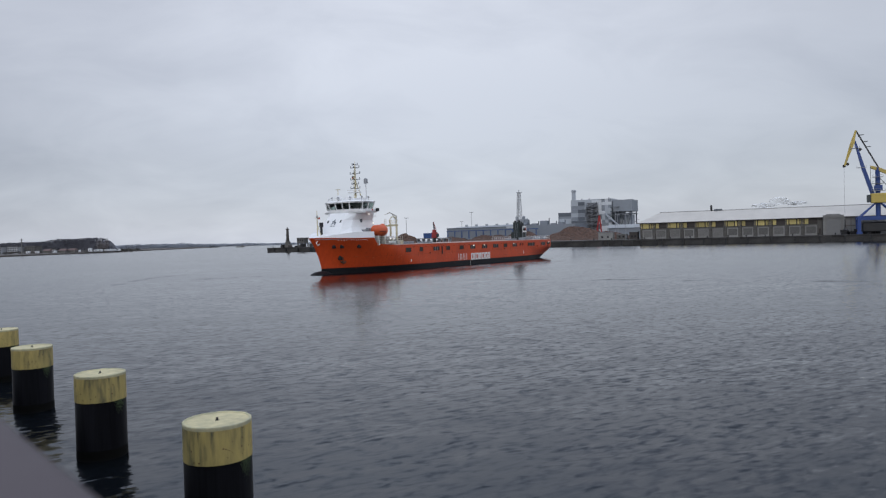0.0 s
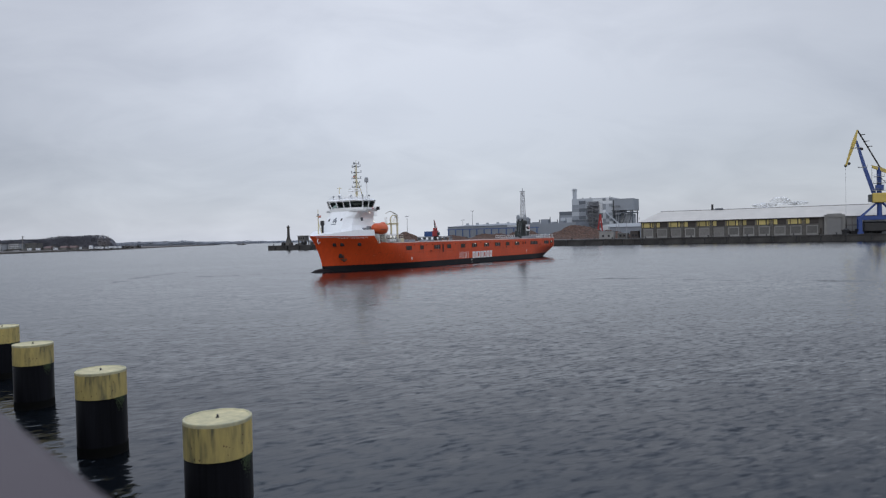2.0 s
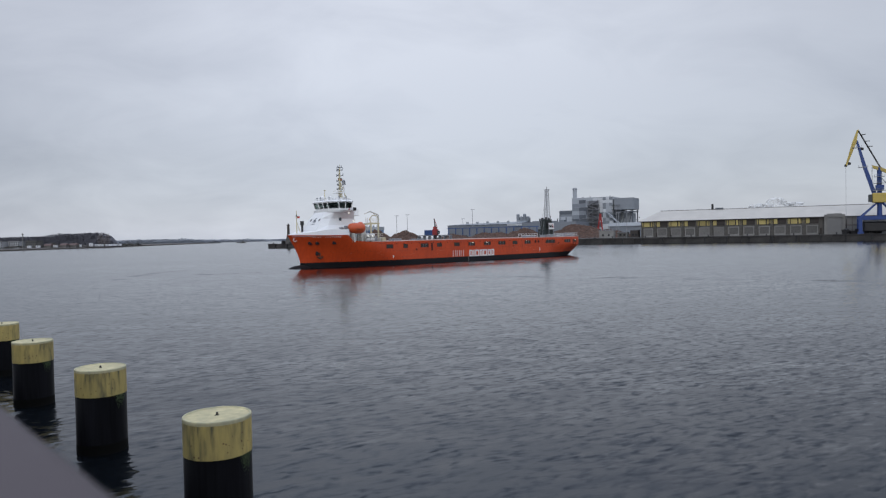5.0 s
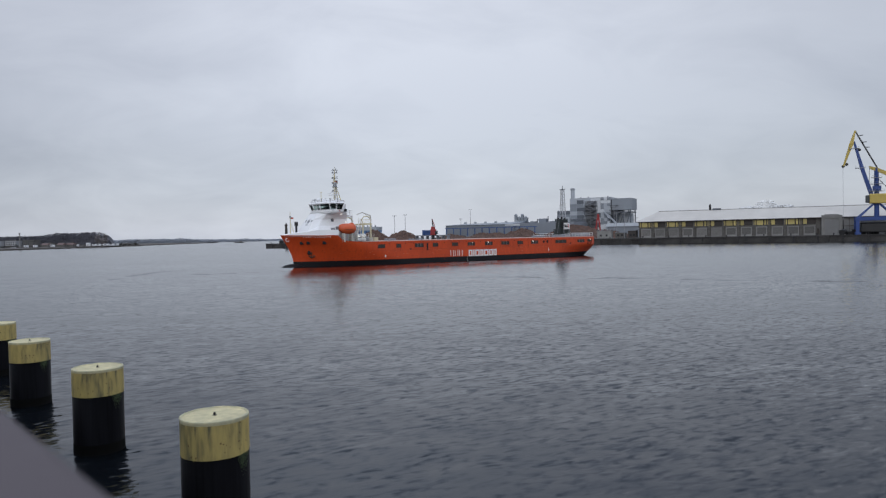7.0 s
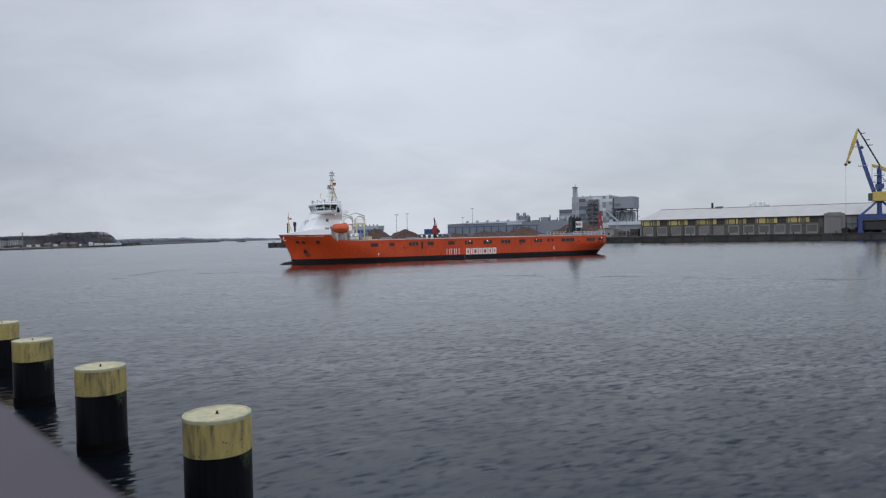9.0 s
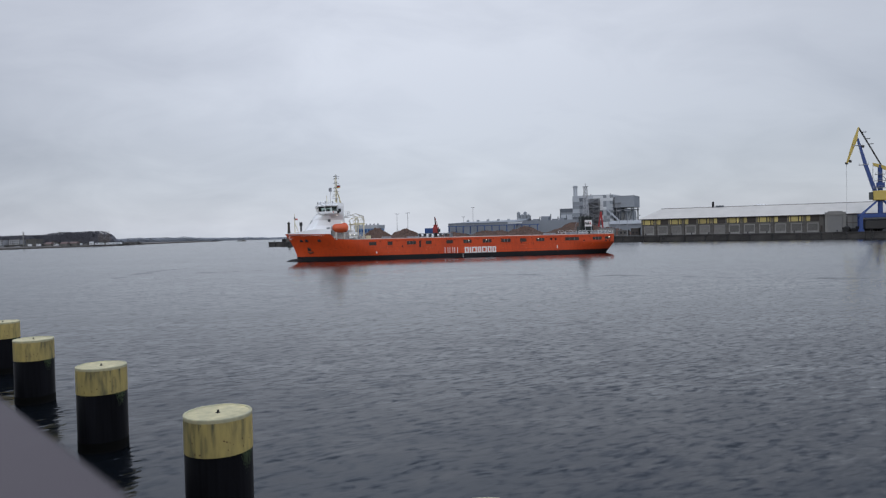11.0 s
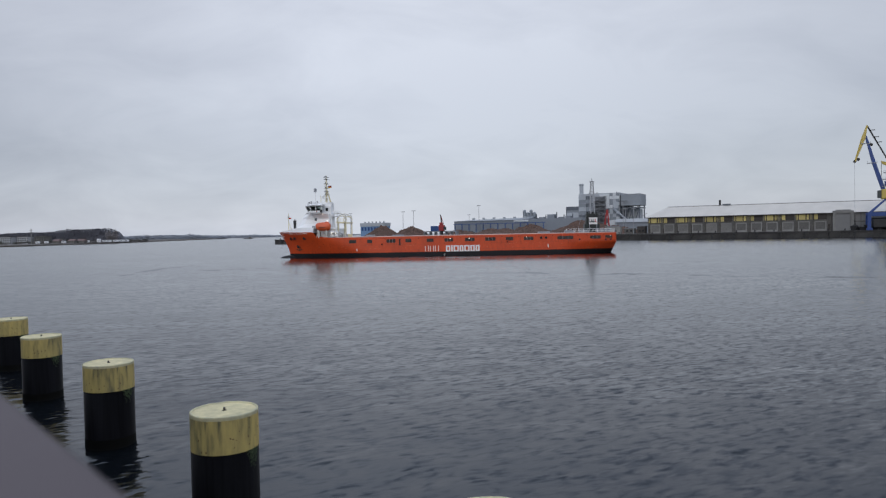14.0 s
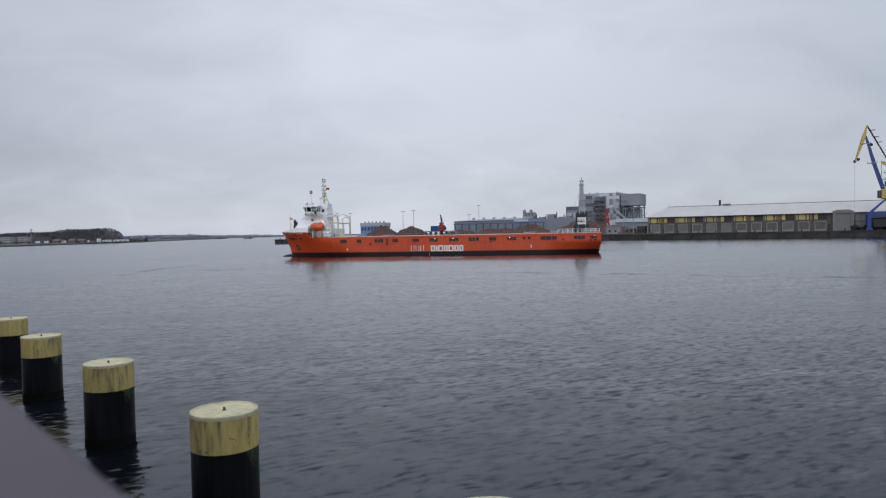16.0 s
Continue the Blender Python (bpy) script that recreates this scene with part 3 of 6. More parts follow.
def build_ship():
    ship = thing("cargo_ship", "orange cargo ship with white wheelhouse forward and long hold", "ship")
    # plating
    bm = BM()
    a, b = hull_strip(bm, 1.5, None, -1, 10), hull_strip(bm, 1.5, None, 1, 10)
    for g, h in ((a[0], b[0]), (a[-1], b[-1])):
        for k in range(10):
            bm.faces.new((g[k], g[k + 1], h[k + 1], h[k]))
    bmesh.ops.remove_doubles(bm, verts=bm.verts, dist=0.03)
    part("hull", bm, ORANGE, ship, "bright orange painted plating", smooth=True)
    bm = BM()
    a, b = hull_strip(bm, -2.0, 1.5, -1, 4), hull_strip(bm, -2.0, 1.5, 1, 4)
    for k in range(4):
        bm.faces.new((a[-1][k], a[-1][k + 1], b[-1][k + 1], b[-1][k]))
    part("boot_topping", bm, BOOT, ship, "black boot topping at the waterline", smooth=True)
    bm = BM()
    ball(bm, (2.5, 0, -0.25), 1.0, 3.3, 1.5, 1.3, 24, 14)
    part("bulbous_bow", bm, BOOT, ship, "black bulb breaking the water", smooth=True)
    # decks inside the plating
    for name, x0, x1, z in (("forecastle_deck", 0.2, 10.6, 7.15), ("main_deck", 10.6, 89.8, 4.9)):
        bm = BM()
        n = 40
        left = [(x0 + (x1 - x0) * i / n, -half_at(x0 + (x1 - x0) * i / n, z) * 0.985, z) for i in range(n + 1)]
        right = [(p[0], -p[1], z) for p in reversed(left)]
        prism(bm, [(x, y, z - 0.12) for x, y, z in left + right], left + right)
        part(name, bm, GREYSTEEL, ship)
    for side in (-1, 1):     # capping along the bulwark
        bm = BM()
        for i in range(74):
            x = 16 + i
            tube(bm, (x, side * (half_at(x, 5.6) - 0.02), 5.70), (x + 1, side * (half_at(x + 1, 5.6) - 0.02), 5.70), 0.09, seg=6, caps=False)
        part("bulwark_capping", bm, CAPPING, ship, "pale worn capping rail")
    bm = BM()
    box(bm, 89.7, 89.92, -6.4, 6.4, 4.9, 5.7)
    part("stern_bulwark", bm, ORANGE, ship)
    for side in (-1, 1):     # rubbing strake
        bm = BM()
        for i in range(34):
            x = 17 + 2.1 * i
            tube(bm, (x, side * half_at(x, 5.15), 5.28), (x + 2.1, side * half_at(x + 2.1, 5.15), 5.28), 0.07, seg=6, caps=False)
        part("rubbing_strake", bm, ORANGE, ship)
    # openings in the side: a rim and a dark panel each, shade put into its colour
    openings = [(19.9, 21.8), (24.7, 26.0), (29.8, 32.2), (34.8, 36.4), (40.4, 42.2), (45.1, 47.4), (50.5, 53.0), (55.8, 58.5), (61.2, 63.1), (65.9, 68.4), (74.6, 78.8), (83.0, 85.9), (87.0, 88.9)]
    for x0, x1 in openings:
        for side in (-1, 1):
            y = side * half_at((x0 + x1) / 2, 4.5)
            bm = BM()
            box(bm, x0, x1, y - 0.05, y + 0.05, 4.08, 4.98)
            soften(bm, 0.12)
            hole = part("side_opening", bm, BAY, ship, "dark panel coloured as the shade inside an open bay")
            bm = BM()
            for p, q, u, v in ((x0 - .1, x1 + .1, 3.98, 4.08), (x0 - .1, x1 + .1, 4.98, 5.06), (x0 - .1, x0, 4.08, 4.98), (x1, x1 + .1, 4.08, 4.98)):
                box(bm, p, q, y - 0.09, y + 0.09, u, v)
            part("rim", bm, ORANGE, hole)
            if side < 0 and x1 - x0 > 2.2:
                for k in range(2):
                    bm = BM()
                    xx = x0 + (x1 - x0) * (0.33 + 0.34 * k)
                    tube(bm, (xx, y - 0.07, 4.08), (xx, y - 0.07, 4.98), 0.04, seg=6)
                    part("stanchion", bm, GREYSTEEL, hole)
    for x in (46.6, 51.6, 66.6, 88.4):
        bm = BM()
        ball(bm, (x, -half_at(x, 4.8) - 0.1, 4.86), 0.1, u=8, v=6)
        part("bay_lamp", bm, LAMP, ship, "small lit lamp in a bay")
    bm = BM()
    box(bm, 33.1, 33.5, -7.08, -6.9, 3.3, 5.0)
    part("pilot_door", bm, DARK, ship, "narrow dark pilot door")
    for x, z, r in ((28.6, 3.7, .28), (61.6, 3.75, .25), (70.4, 4.6, .42), (71.7, 4.6, .42), (80.4, 4.0, .3), (87.3, 3.9, .4), (88.5, 3.9, .4)):
        bm = BM()
        y = -half_at(x, z)
        tube(bm, (x, y - 0.06, z), (x, y + 0.2, z), r, seg=14)
        port = part("fairlead", bm, DARK, ship)
        bm = BM()
        for k in range(14):
            t0, t1 = 2 * math.pi * k / 14, 2 * math.pi * (k + 1) / 14
            tube(bm, (x + r * math.cos(t0), y - 0.08, z + r * math.sin(t0)), (x + r * math.cos(t1), y - 0.08, z + r * math.sin(t1)), 0.07, seg=5, caps=False)
        part("ring", bm, ORANGE, port)
    for x in (3.4, 4.6, 7.6):
        bm = BM()
        y = -half_at(x, 5.7)
        box(bm, x - 0.42, x + 0.42, y - 0.14, y + 0.35, 5.3, 6.0)
        soften(bm, 0.15)
        part("mooring_port", bm, DARK, ship, "dark block coloured as the shade in a mooring port")
    for i in range(30):     # small scuppers under the capping
        x = 22.8 + 2.2 * i
        bm = BM()
        box(bm, x - 0.1, x + 0.1, -half_at(x, 5.1) - 0.04, -half_at(x, 5.1) + 0.1, 5.02, 5.16)
        part("scupper", bm, DARK, ship)
    # draught and tug marks
    for x, z in ((21.9, 2.3), (72.2, 2.4)):
        bm = BM()
        y = -half_at(x, z) - 0.03
        prism(bm, [(x - 0.22, y, z + 0.1), (x + 0.22, y, z + 0.1), (x, y, z - 0.45)], [(x - 0.22, y + .02, z + 0.1), (x + 0.22, y + .02, z + 0.1), (x, y + .02, z - 0.45)])
        box(bm, x - 0.09, x + 0.09, y, y + 0.02, z + 0.1, z + 0.55)
        part("tug_mark", bm, LETTER, ship, "white tug push mark")
    for x in (45.0,):
        bm = BM()
        for k in range(5):
            box(bm, x, x + 0.1, -7.03, -6.98, 0.3 + 0.24 * k, 0.4 + 0.24 * k)
        part("draught_mark", bm, LETTER, ship)
    # plate seams, rust runs and scuffs on the side
    for z in (2.15, 3.55):
        bm = BM()
        for i in range(41):
            xa, xb = 8 + 2 * i, 10 + 2 * i
            tube(bm, (xa, -half_at(xa, z) + .015, z), (xb, -half_at(xb, z) + .015, z), 0.035, seg=6, caps=False)
        part("plate_seam", bm, SEAM, ship)
    q = random.Random(21)
    for name, mat, count in (("rust_run", RUNS, 90), ("scuff", SCUFF, 46)):
        bm = BM()
        for _ in range(count):
            x = q.uniform(7, 88)
            if name == "rust_run":
                zb, w = q.choice((3.95, 3.95, 5.0, 2.1)), q.uniform(.03, .09)
                za = zb - q.uniform(.3, 1.3)
            else:
                zb, w = q.choice((1.9, 3.5, 3.2, 2.6)) + q.uniform(-.2, .2), q.uniform(.2, 1.1)
                za = zb - q.uniform(.03, .07)
            if 39 < x < 56 and za < 3.2:
                continue
            co = [(x, zb), (x + w, zb), (x + w * .7, za), (x + w * .3, za)]
            bm.faces.new([bm.verts.new((px, -half_at(px, pz) - .022, pz)) for px, pz in co])
        tagged(part(name, bm, mat, ship), kind="stuff")
    # company marking as plain blocks and thin bars
    y = -7.045
    for k in range(3):
        for u in (0.0, 0.8):
            bm = BM()
            x0 = 39.95 + 1.32 * k + u
            box(bm, x0, x0 + 0.16, y, y + 0.03, 1.6, 3.1)
            part("thin_marking", bm, LETTER, ship, "thin white marking bar")
    x0 = 45.45
    for w in (1.15, 0.42, 1.4, 1.0, 1.4, 1.15, 1.05):
        bm = BM()
        if w < 0.5:
            box(bm, x0, x0 + w, y, y + 0.03, 1.45, 3.05)
        else:
            box(bm, x0, x0 + 0.38, y, y + 0.03, 1.45, 3.05)
            box(bm, x0 + w - 0.38, x0 + w, y, y + 0.03, 1.45, 3.05)
            box(bm, x0 + 0.38, x0 + w - 0.38, y, y + 0.03, 1.45, 1.78)
            box(bm, x0 + 0.38, x0 + w - 0.38, y, y + 0.03, 2.72, 3.05)
        part("block_marking", bm, LETTER, ship, "bold white marking block")
        x0 += w + 0.21
    bm = BM()    # name on the bow, as bars
    for k in range(13):
        if k == 4:
            continue
        x = 3.3 + 0.42 * k
        box(bm, x, x + 0.24, -half_at(x + .14, 6.85) - 0.04, -half_at(x + .14, 6.85), 6.80, 6.98)
    part("name_bars", bm, LETTER, ship, "small white bars of lettering")
    bm = BM()    # bow crest
    for k in range(9):
        t0, t1 = radians(200 - 38 * k), radians(200 - 38 * (k + 1))
        tube(bm, (0.75 + .38 * math.cos(t0), -half_at(.75, 6.5) - .1, 6.4 + .38 * math.sin(t0)), (0.75 + .38 * math.cos(t1), -half_at(.75, 6.5) - .1, 6.4 + .38 * math.sin(t1)), 0.09, seg=5)
    part("bow_crest", bm, LETTER, ship, "white curled bow crest")
    # anchor in its pocket
    ax = 5.6
    ay = -half_at(ax, 3.2)
    bm = BM()
    # a solid block on the plating; its near-black paints the recess's shade
    box(bm, ax - 0.75, ax + 0.75, ay - 0.12, ay + 0.5, 3.0, 4.0)
    soften(bm, 0.2)
    pocket = part("anchor_pocket", bm, DARK, ship, "dark block coloured as the shade in the anchor recess")
    bm = BM()
    tube(bm, (ax, ay - 0.2, 3.6), (ax, ay - 0.3, 2.5), 0.13, seg=8)
    tube(bm, (ax - 0.7, ay - 0.3, 2.75), (ax, ay - 0.4, 2.35), 0.16, seg=8)
    tube(bm, (ax + 0.7, ay - 0.3, 2.75), (ax, ay - 0.4, 2.35), 0.16, seg=8)
    part("anchor", bm, RUST, pocket, "rusty stockless anchor")
    # white forecastle bulwark and sloped front
    bm = BM()
    n = 18
    low, top = [], []
    xs = [-0.1 + (10.4 + 0.1) * i / n for i in range(n + 1)]
    for x in xs:
        low.append((x, -half_at(x, 7.2) * 0.985, 7.2))
        top.append((x, -half_at(x, 7.2) * 0.96, 7.45 + 1.0 * min(1, x / 6.0)))
    low += [(p[0], -p[1], p[2]) for p in reversed(low)]
    top += [(p[0], -p[1], p[2]) for p in reversed(top)]
    prism(bm, low, top)
    part("forecastle_bulwark", bm, WHITE, ship, "white bulwark round the bow")
    # tower: sloped front, hollowed sides
    bm = BM()
    secs = [(8.2, 4.6, 14.4, 4.6, 2.9), (9.4, 5.5, 14.2, 3.7, 2.7), (10.8, 6.4, 14.0, 3.3, 2.4), (12.2, 7.4, 13.8, 3.8, 2.0)]
    loops = []
    for z, xf, xb, yh, yf in secs:
        loops.append([(xf, -yf, z), (xf + 1.6, -yh, z), (xb, -yh, z), (xb, yh, z), (xf + 1.6, yh, z), (xf, yf, z)])
    for p, q in zip(loops, loops[1:]):
        prism(bm, p, q)
    part("tower", bm, WHITE, ship, "white sloped superstructure", smooth=False)
    bm = BM()
    lo = [(7.8, -2.6, 12.2), (9.0, -4.6, 12.2), (9.3, -5.5, 12.2), (12.6, -5.5, 12.2)]
    hi = [(7.6, -2.7, 12.55), (8.9, -4.8, 12.55), (9.2, -5.7, 12.55), (12.7, -5.7, 12.55)]
    prism(bm, lo + [(x, min(-y, 5.2), z) for x, y, z in reversed(lo)], hi + [(x, min(-y, 5.3), z) for x, y, z in reversed(hi)])
    box(bm, 9.2, 12.7, -5.66, -5.54, 12.5, 12.95)
    part("bridge_deck", bm, WHITE, ship)
    ring0 = [(8.2, -2.5, 0), (9.5, -4.5, 0), (12.2, -4.8, 0), (12.2, 4.8, 0), (9.5, 4.5, 0), (8.2, 2.5, 0)]
    ring1 = [(7.5, -2.9, 0), (9.1, -5.0, 0), (12.4, -5.35, 0), (12.4, 5.35, 0), (9.1, 5.0, 0), (7.5, 2.9, 0)]

    def ring(k, z):
        return [tuple(Vector(p).lerp(Vector(q), k).xy) + (z,) for p, q in zip(ring0, ring1)]

    bm = BM()
    prism(bm, ring(0.0, 12.55), ring(0.25, 13.0))
    wheelhouse = part("wheelhouse", bm, WHITE, ship, "white wheelhouse with a ring of windows")
    bm = BM()
    prism(bm, [(x * 0.99 + 0.1, y * 0.985, z) for x, y, z in ring(0.25, 13.0)], [(x * 0.99 + 0.1, y * 0.985, z) for x, y, z in ring(0.85, 14.2)])
    part("window_band", bm, BRIDGEGLASS, wheelhouse, "tinted wheelhouse glazing")
    bm = BM()     # the consoles and the bulkhead inside
    box(bm, 9.4, 10.3, -2.6, 2.6, 12.6, 13.45)
    box(bm, 10.4, 10.9, -0.9, 0.9, 12.6, 13.75)
    soften(bm, 0.08)
    part("console", bm, PLANTDARK, wheelhouse, "dark consoles inside the bridge")
    a, b = ring(0.25, 13.0), ring(0.85, 14.2)
    for i in range(6):
        p0, p1, q0, q1 = (Vector(v) for v in (a[i], a[(i + 1) % 6], b[i], b[(i + 1) % 6]))
        n = max(1, round((p1 - p0).length / 1.75))
        for k in range(n):
            bm = BM()
            tube(bm, p0.lerp(p1, k / n), q0.lerp(q1, k / n), 0.11, seg=6)
            part("mullion", bm, WHITE, wheelhouse)
    bm = BM()
    prism(bm, ring(0.9, 14.2), [(x * 1.0, y * 1.03, 14.45) for x, y, z in ring(1.0, 14.45)])
    prism(bm, ring(0.9, 14.45), [(x + 0.3, y * 0.9, 14.7) for x, y, z in ring(0.9, 14.7)])
    part("wheelhouse_roof", bm, WHITE, ship)
    def on_front(bm, y0, y1, z0, z1):
        """A flat piece that lies on the sloped front of the tower."""
        fx = [5.5 + (z - 9.4) * 0.643 for z in (z0, z1)]
        prism(bm, [(fx[0] - .03, y0, z0), (fx[0] - .03, y1, z0), (fx[0] + .2, y1, z0), (fx[0] + .2, y0, z0)], [(fx[1] - .03, y0, z1), (fx[1] - .03, y1, z1), (fx[1] + .2, y1, z1), (fx[1] + .2, y0, z1)])

    for y in (-1.75, 1.6):     # windows in the tower
        bm = BM()
        on_front(bm, y - .2, y + .2, 10.3, 10.8)
        part("tower_window", bm, DARK, ship)
    for x, z in ((10.4, 10.6),):
        bm = BM()
        box(bm, x - 0.3, x + 0.3, -3.44, -3.2, z - 0.4, z + 0.4)
        part("emblem_panel", bm, PLANTDARK, ship, "dark emblem on the white tower")
    bm = BM()
    for k, (z0, z1) in enumerate(((9.9, 10.5), (10.2, 11.0), (10.0, 10.7))):
        on_front(bm, -0.6 + 0.36 * k, -0.33 + 0.36 * k, z0, z1)
    on_front(bm, -0.7, 0.55, 9.62, 9.76)
    part("front_emblem", bm, PLANTDARK, ship, "dark emblem on the front")
    bm = BM()
    prism(bm, [(12.3, -2.3, 8.2), (14.6, -2.3, 8.2), (14.6, 2.3, 8.2), (12.3, 2.3, 8.2)], [(12.3, -2.3, 14.4), (14.3, -2.3, 14.4), (14.3, 2.3, 14.4), (12.3, 2.3, 14.4)])
    soften(bm, 0.12)
    part("aft_casing", bm, WHITE, ship, "white casing behind the wheelhouse")
    bm = BM()
    box(bm, 12.9, 13.6, -2.36, -2.2, 12.9, 13.7)
    part("casing_window", bm, DARK, ship)
    bm = BM()
    ball(bm, (11.2, -5.72, 12.75), 0.14, u=8, v=6)
    part("side_light", bm, FLAGRED, ship, "red port side light")
    # lights and rails on the roof
    for x, y in ((8.4, -2.4), (8.0, 0.4), (9.5, -4.5), (11.2, -4.7), (8.4, 2.4)):
        bm = BM()
        tube(bm, (x, y, 14.6), (x, y, 15.3), 0.05, seg=6)
        ball(bm, (x, y, 15.35), 0.2, u=8, v=6)
        part("searchlight", bm, GREYSTEEL, ship)
    bm = BM()
    for (x0, y0), (x1, y1) in (((9.3, -4.6), (11.5, -4.8)), ((11.5, -4.8), (11.5, 4.8)), ((11.5, 4.8), (9.3, 4.6)), ((9.3, 4.6), (8, 2.6)), ((8, 2.6), (8, -2.6)), ((8, -2.6), (9.3, -4.6))):
        for z in (15.0, 15.3):
            tube(bm, (x0, y0, z), (x1, y1, z), 0.02, seg=5)
        for k in range(5):
            x, y = x0 + (x1 - x0) * k / 5, y0 + (y1 - y0) * k / 5
            tube(bm, (x, y, 14.6), (x, y, 15.3), 0.03, seg=5)
    part("roof_rail", bm, WHITE, ship)
    for x, y, r in ((8.9, 1.0, .5), (9.5, -1.2, .42)):
        bm = BM()
        tube(bm, (x, y, 14.5), (x, y, 15.0), .14, seg=8)
        ball(bm, (x, y, 15.3), r, 1, 1, 1.1)
        part("radome", bm, WHITE, ship, "white satellite dome", smooth=True)
    for x, y, w, h in ((9.6, -4.6, .9, .7), (10.8, -4.9, .7, 1.0), (8.2, -4.2, .8, .5)):
        bm = BM()
        box(bm, x, x + w, y, y + .7, 8.2, 8.2 + h)
        soften(bm, .06)
        part("deck_box", bm, GREYSTEEL, ship)
    bm = BM()
    box(bm, 10.6, 14.4, -1.6, 1.6, 14.35, 15.3)
    part("mast_house", bm, WHITE, ship)
    # mainmast
    bm = BM()
    tube(bm, (12.8, 0, 15.2), (12.8, 0, 22.0), 0.24, 0.13, 8)
    for k in range(12):
        tube(bm, (12.45, -.16, 16.0 + .45 * k), (12.45, .16, 16.0 + .45 * k), .03, seg=5)
    tube(bm, (12.45, .16, 15.5), (12.45, .16, 21.4), .03, seg=5)
    tube(bm, (12.45, -.16, 15.5), (12.45, -.16, 21.4), .03, seg=5)
    tube(bm, (12.8, 0, 22.0), (12.8, 0, 23.0), 0.05, 0.03, 6)
    tube(bm, (13.9, 0.8, 15.2), (12.9, 0, 19.0), 0.12, 0.08, 6)
    tube(bm, (13.9, -0.8, 15.2), (12.9, 0, 19.0), 0.12, 0.08, 6)
    mast = part("mainmast", bm, CREAM, ship, "cream tripod signal mast")
    for z, w in ((22.2, .7), (21.6, 1.1), (20.4, 1.3), (19.2, 1.2), (18.3, .9), (17.4, 1.2)):
        bm = BM()
        tube(bm, (12.8, -w, z), (12.8, w, z), 0.06, seg=6)
        tube(bm, (12.0, 0, z), (13.6, 0, z), 0.06, seg=6)
        for y in (-w, w):
            tube(bm, (12.8, y, z - 0.1), (12.8, y, z + 0.4), 0.08, seg=8)
        ball(bm, (12.4, 0, z + 0.15), 0.14, u=8, v=6)
        part("yard", bm, GREYSTEEL, mast)
    bm = BM()
    box(bm, 11.6, 13.2, -1.3, 1.3, 16.5, 16.62)
    box(bm, 11.9, 12.1, -1.5, 1.5, 16.9, 17.08)
    part("radar_scanner", bm, WHITE, mast, "white radar scanner")
    for k, m in enumerate((FLAGBLACK, FLAGRED, FLAGGOLD)):
        bm = BM()
        box(bm, 13.0, 14.0, 1.0, 1.03, 19.75 - 0.22 * k, 19.97 - 0.22 * k)
        part("flag_stripe", bm, m, mast)
    bm = BM()     # aerial post with drum
    tube(bm, (10.7, -4.6, 14.4), (10.7, -4.6, 18.0), 0.12, 0.08, 8)
    post = part("aerial_post", bm, WHITE, ship)
    bm = BM()
    tube(bm, (10.7, -4.6, 18.0), (10.7, -4.6, 18.85), 0.42, 0.36, 14)
    ball(bm, (10.7, -4.6, 18.85), 0.36, 1, 1, 0.5)
    part("aerial_drum", bm, GREYSTEEL, post, "grey aerial drum")
    bm = BM()
    tube(bm, (10.6, 2.8, 14.6), (10.6, 2.8, 17.4), 0.1, 0.06, 6)
    tube(bm, (10.6, 2.2, 17.2), (10.6, 3.4, 17.2), 0.06, seg=6)
    part("aerial_post", bm, CREAM, ship)
    # foremast on the bow, and the ventilator behind it
    bm = BM()
    tube(bm, (2.0, 0.4, 7.3), (2.0, 0.4, 12.6), 0.13, 0.06, 8)
    tube(bm, (2.0, 0.4, 10.2), (3.0, 0.4, 7.6), 0.07, seg=6)
    box(bm, 1.75, 2.25, 0.0, 0.8, 11.2, 11.3)
    foremast = part("foremast", bm, CREAM, ship, "slim cream foremast with a light")
    bm = BM()
    tube(bm, (2.0, 0.4, 11.3), (2.0, 0.4, 11.7), 0.16, seg=8)
    part("mast_light", bm, GREYSTEEL, foremast)
    bm = BM()
    box(bm, 2.1, 2.75, 0.4, 0.43, 11.0, 11.4)
    part("jack_flag", bm, FLAGRED, foremast)
    bm = BM()
    tube(bm, (3.6, 0.9, 7.3), (3.6, 0.9, 10.0), 0.24, 0.24, 10)
    tube(bm, (3.6, 0.9, 9.5), (3.6, 0.9, 10.4), 0.42, 0.38, 12)
    part("bow_ventilator", bm, BLACKSTEEL, ship, "black mushroom ventilator on the bow")
    # boat deck: folded crane arms, lockers, rafts, ladder and rails
    for y0 in (-5.6, 3.8):
        bm = BM()
        tube(bm, (18.9, y0, 9.7), (18.9, y0, 11.6), 0.16, 0.14, 8)
        tube(bm, (18.9, y0, 11.6), (16.9, y0 + .2, 12.3), 0.13, 0.1, 8)
        tube(bm, (16.9, y0 + .2, 12.3), (15.4, y0 + .2, 11.8), 0.09, 0.07, 8)
        tube(bm, (18.9, y0, 10.6), (17.7, y0 + .1, 11.9), 0.07, seg=6)
        part("crane_arm", bm, STEELWHITE, ship, "folded cream deck crane arm")
    for k in range(4):
        bm = BM()
        x0 = 14.9 + 1.15 * (k % 2)
        z0 = 6.15 + .95 * (k // 2)
        tube(bm, (x0, -6.35, z0), (x0 + 1.0, -6.35, z0), 0.38, seg=12)
        for u in (.2, .5, .8):
            tube(bm, (x0 + u - .03, -6.35, z0), (x0 + u + .03, -6.35, z0), 0.4, seg=12)
        part("life_raft", bm, WHITE, ship, "white life raft canister")
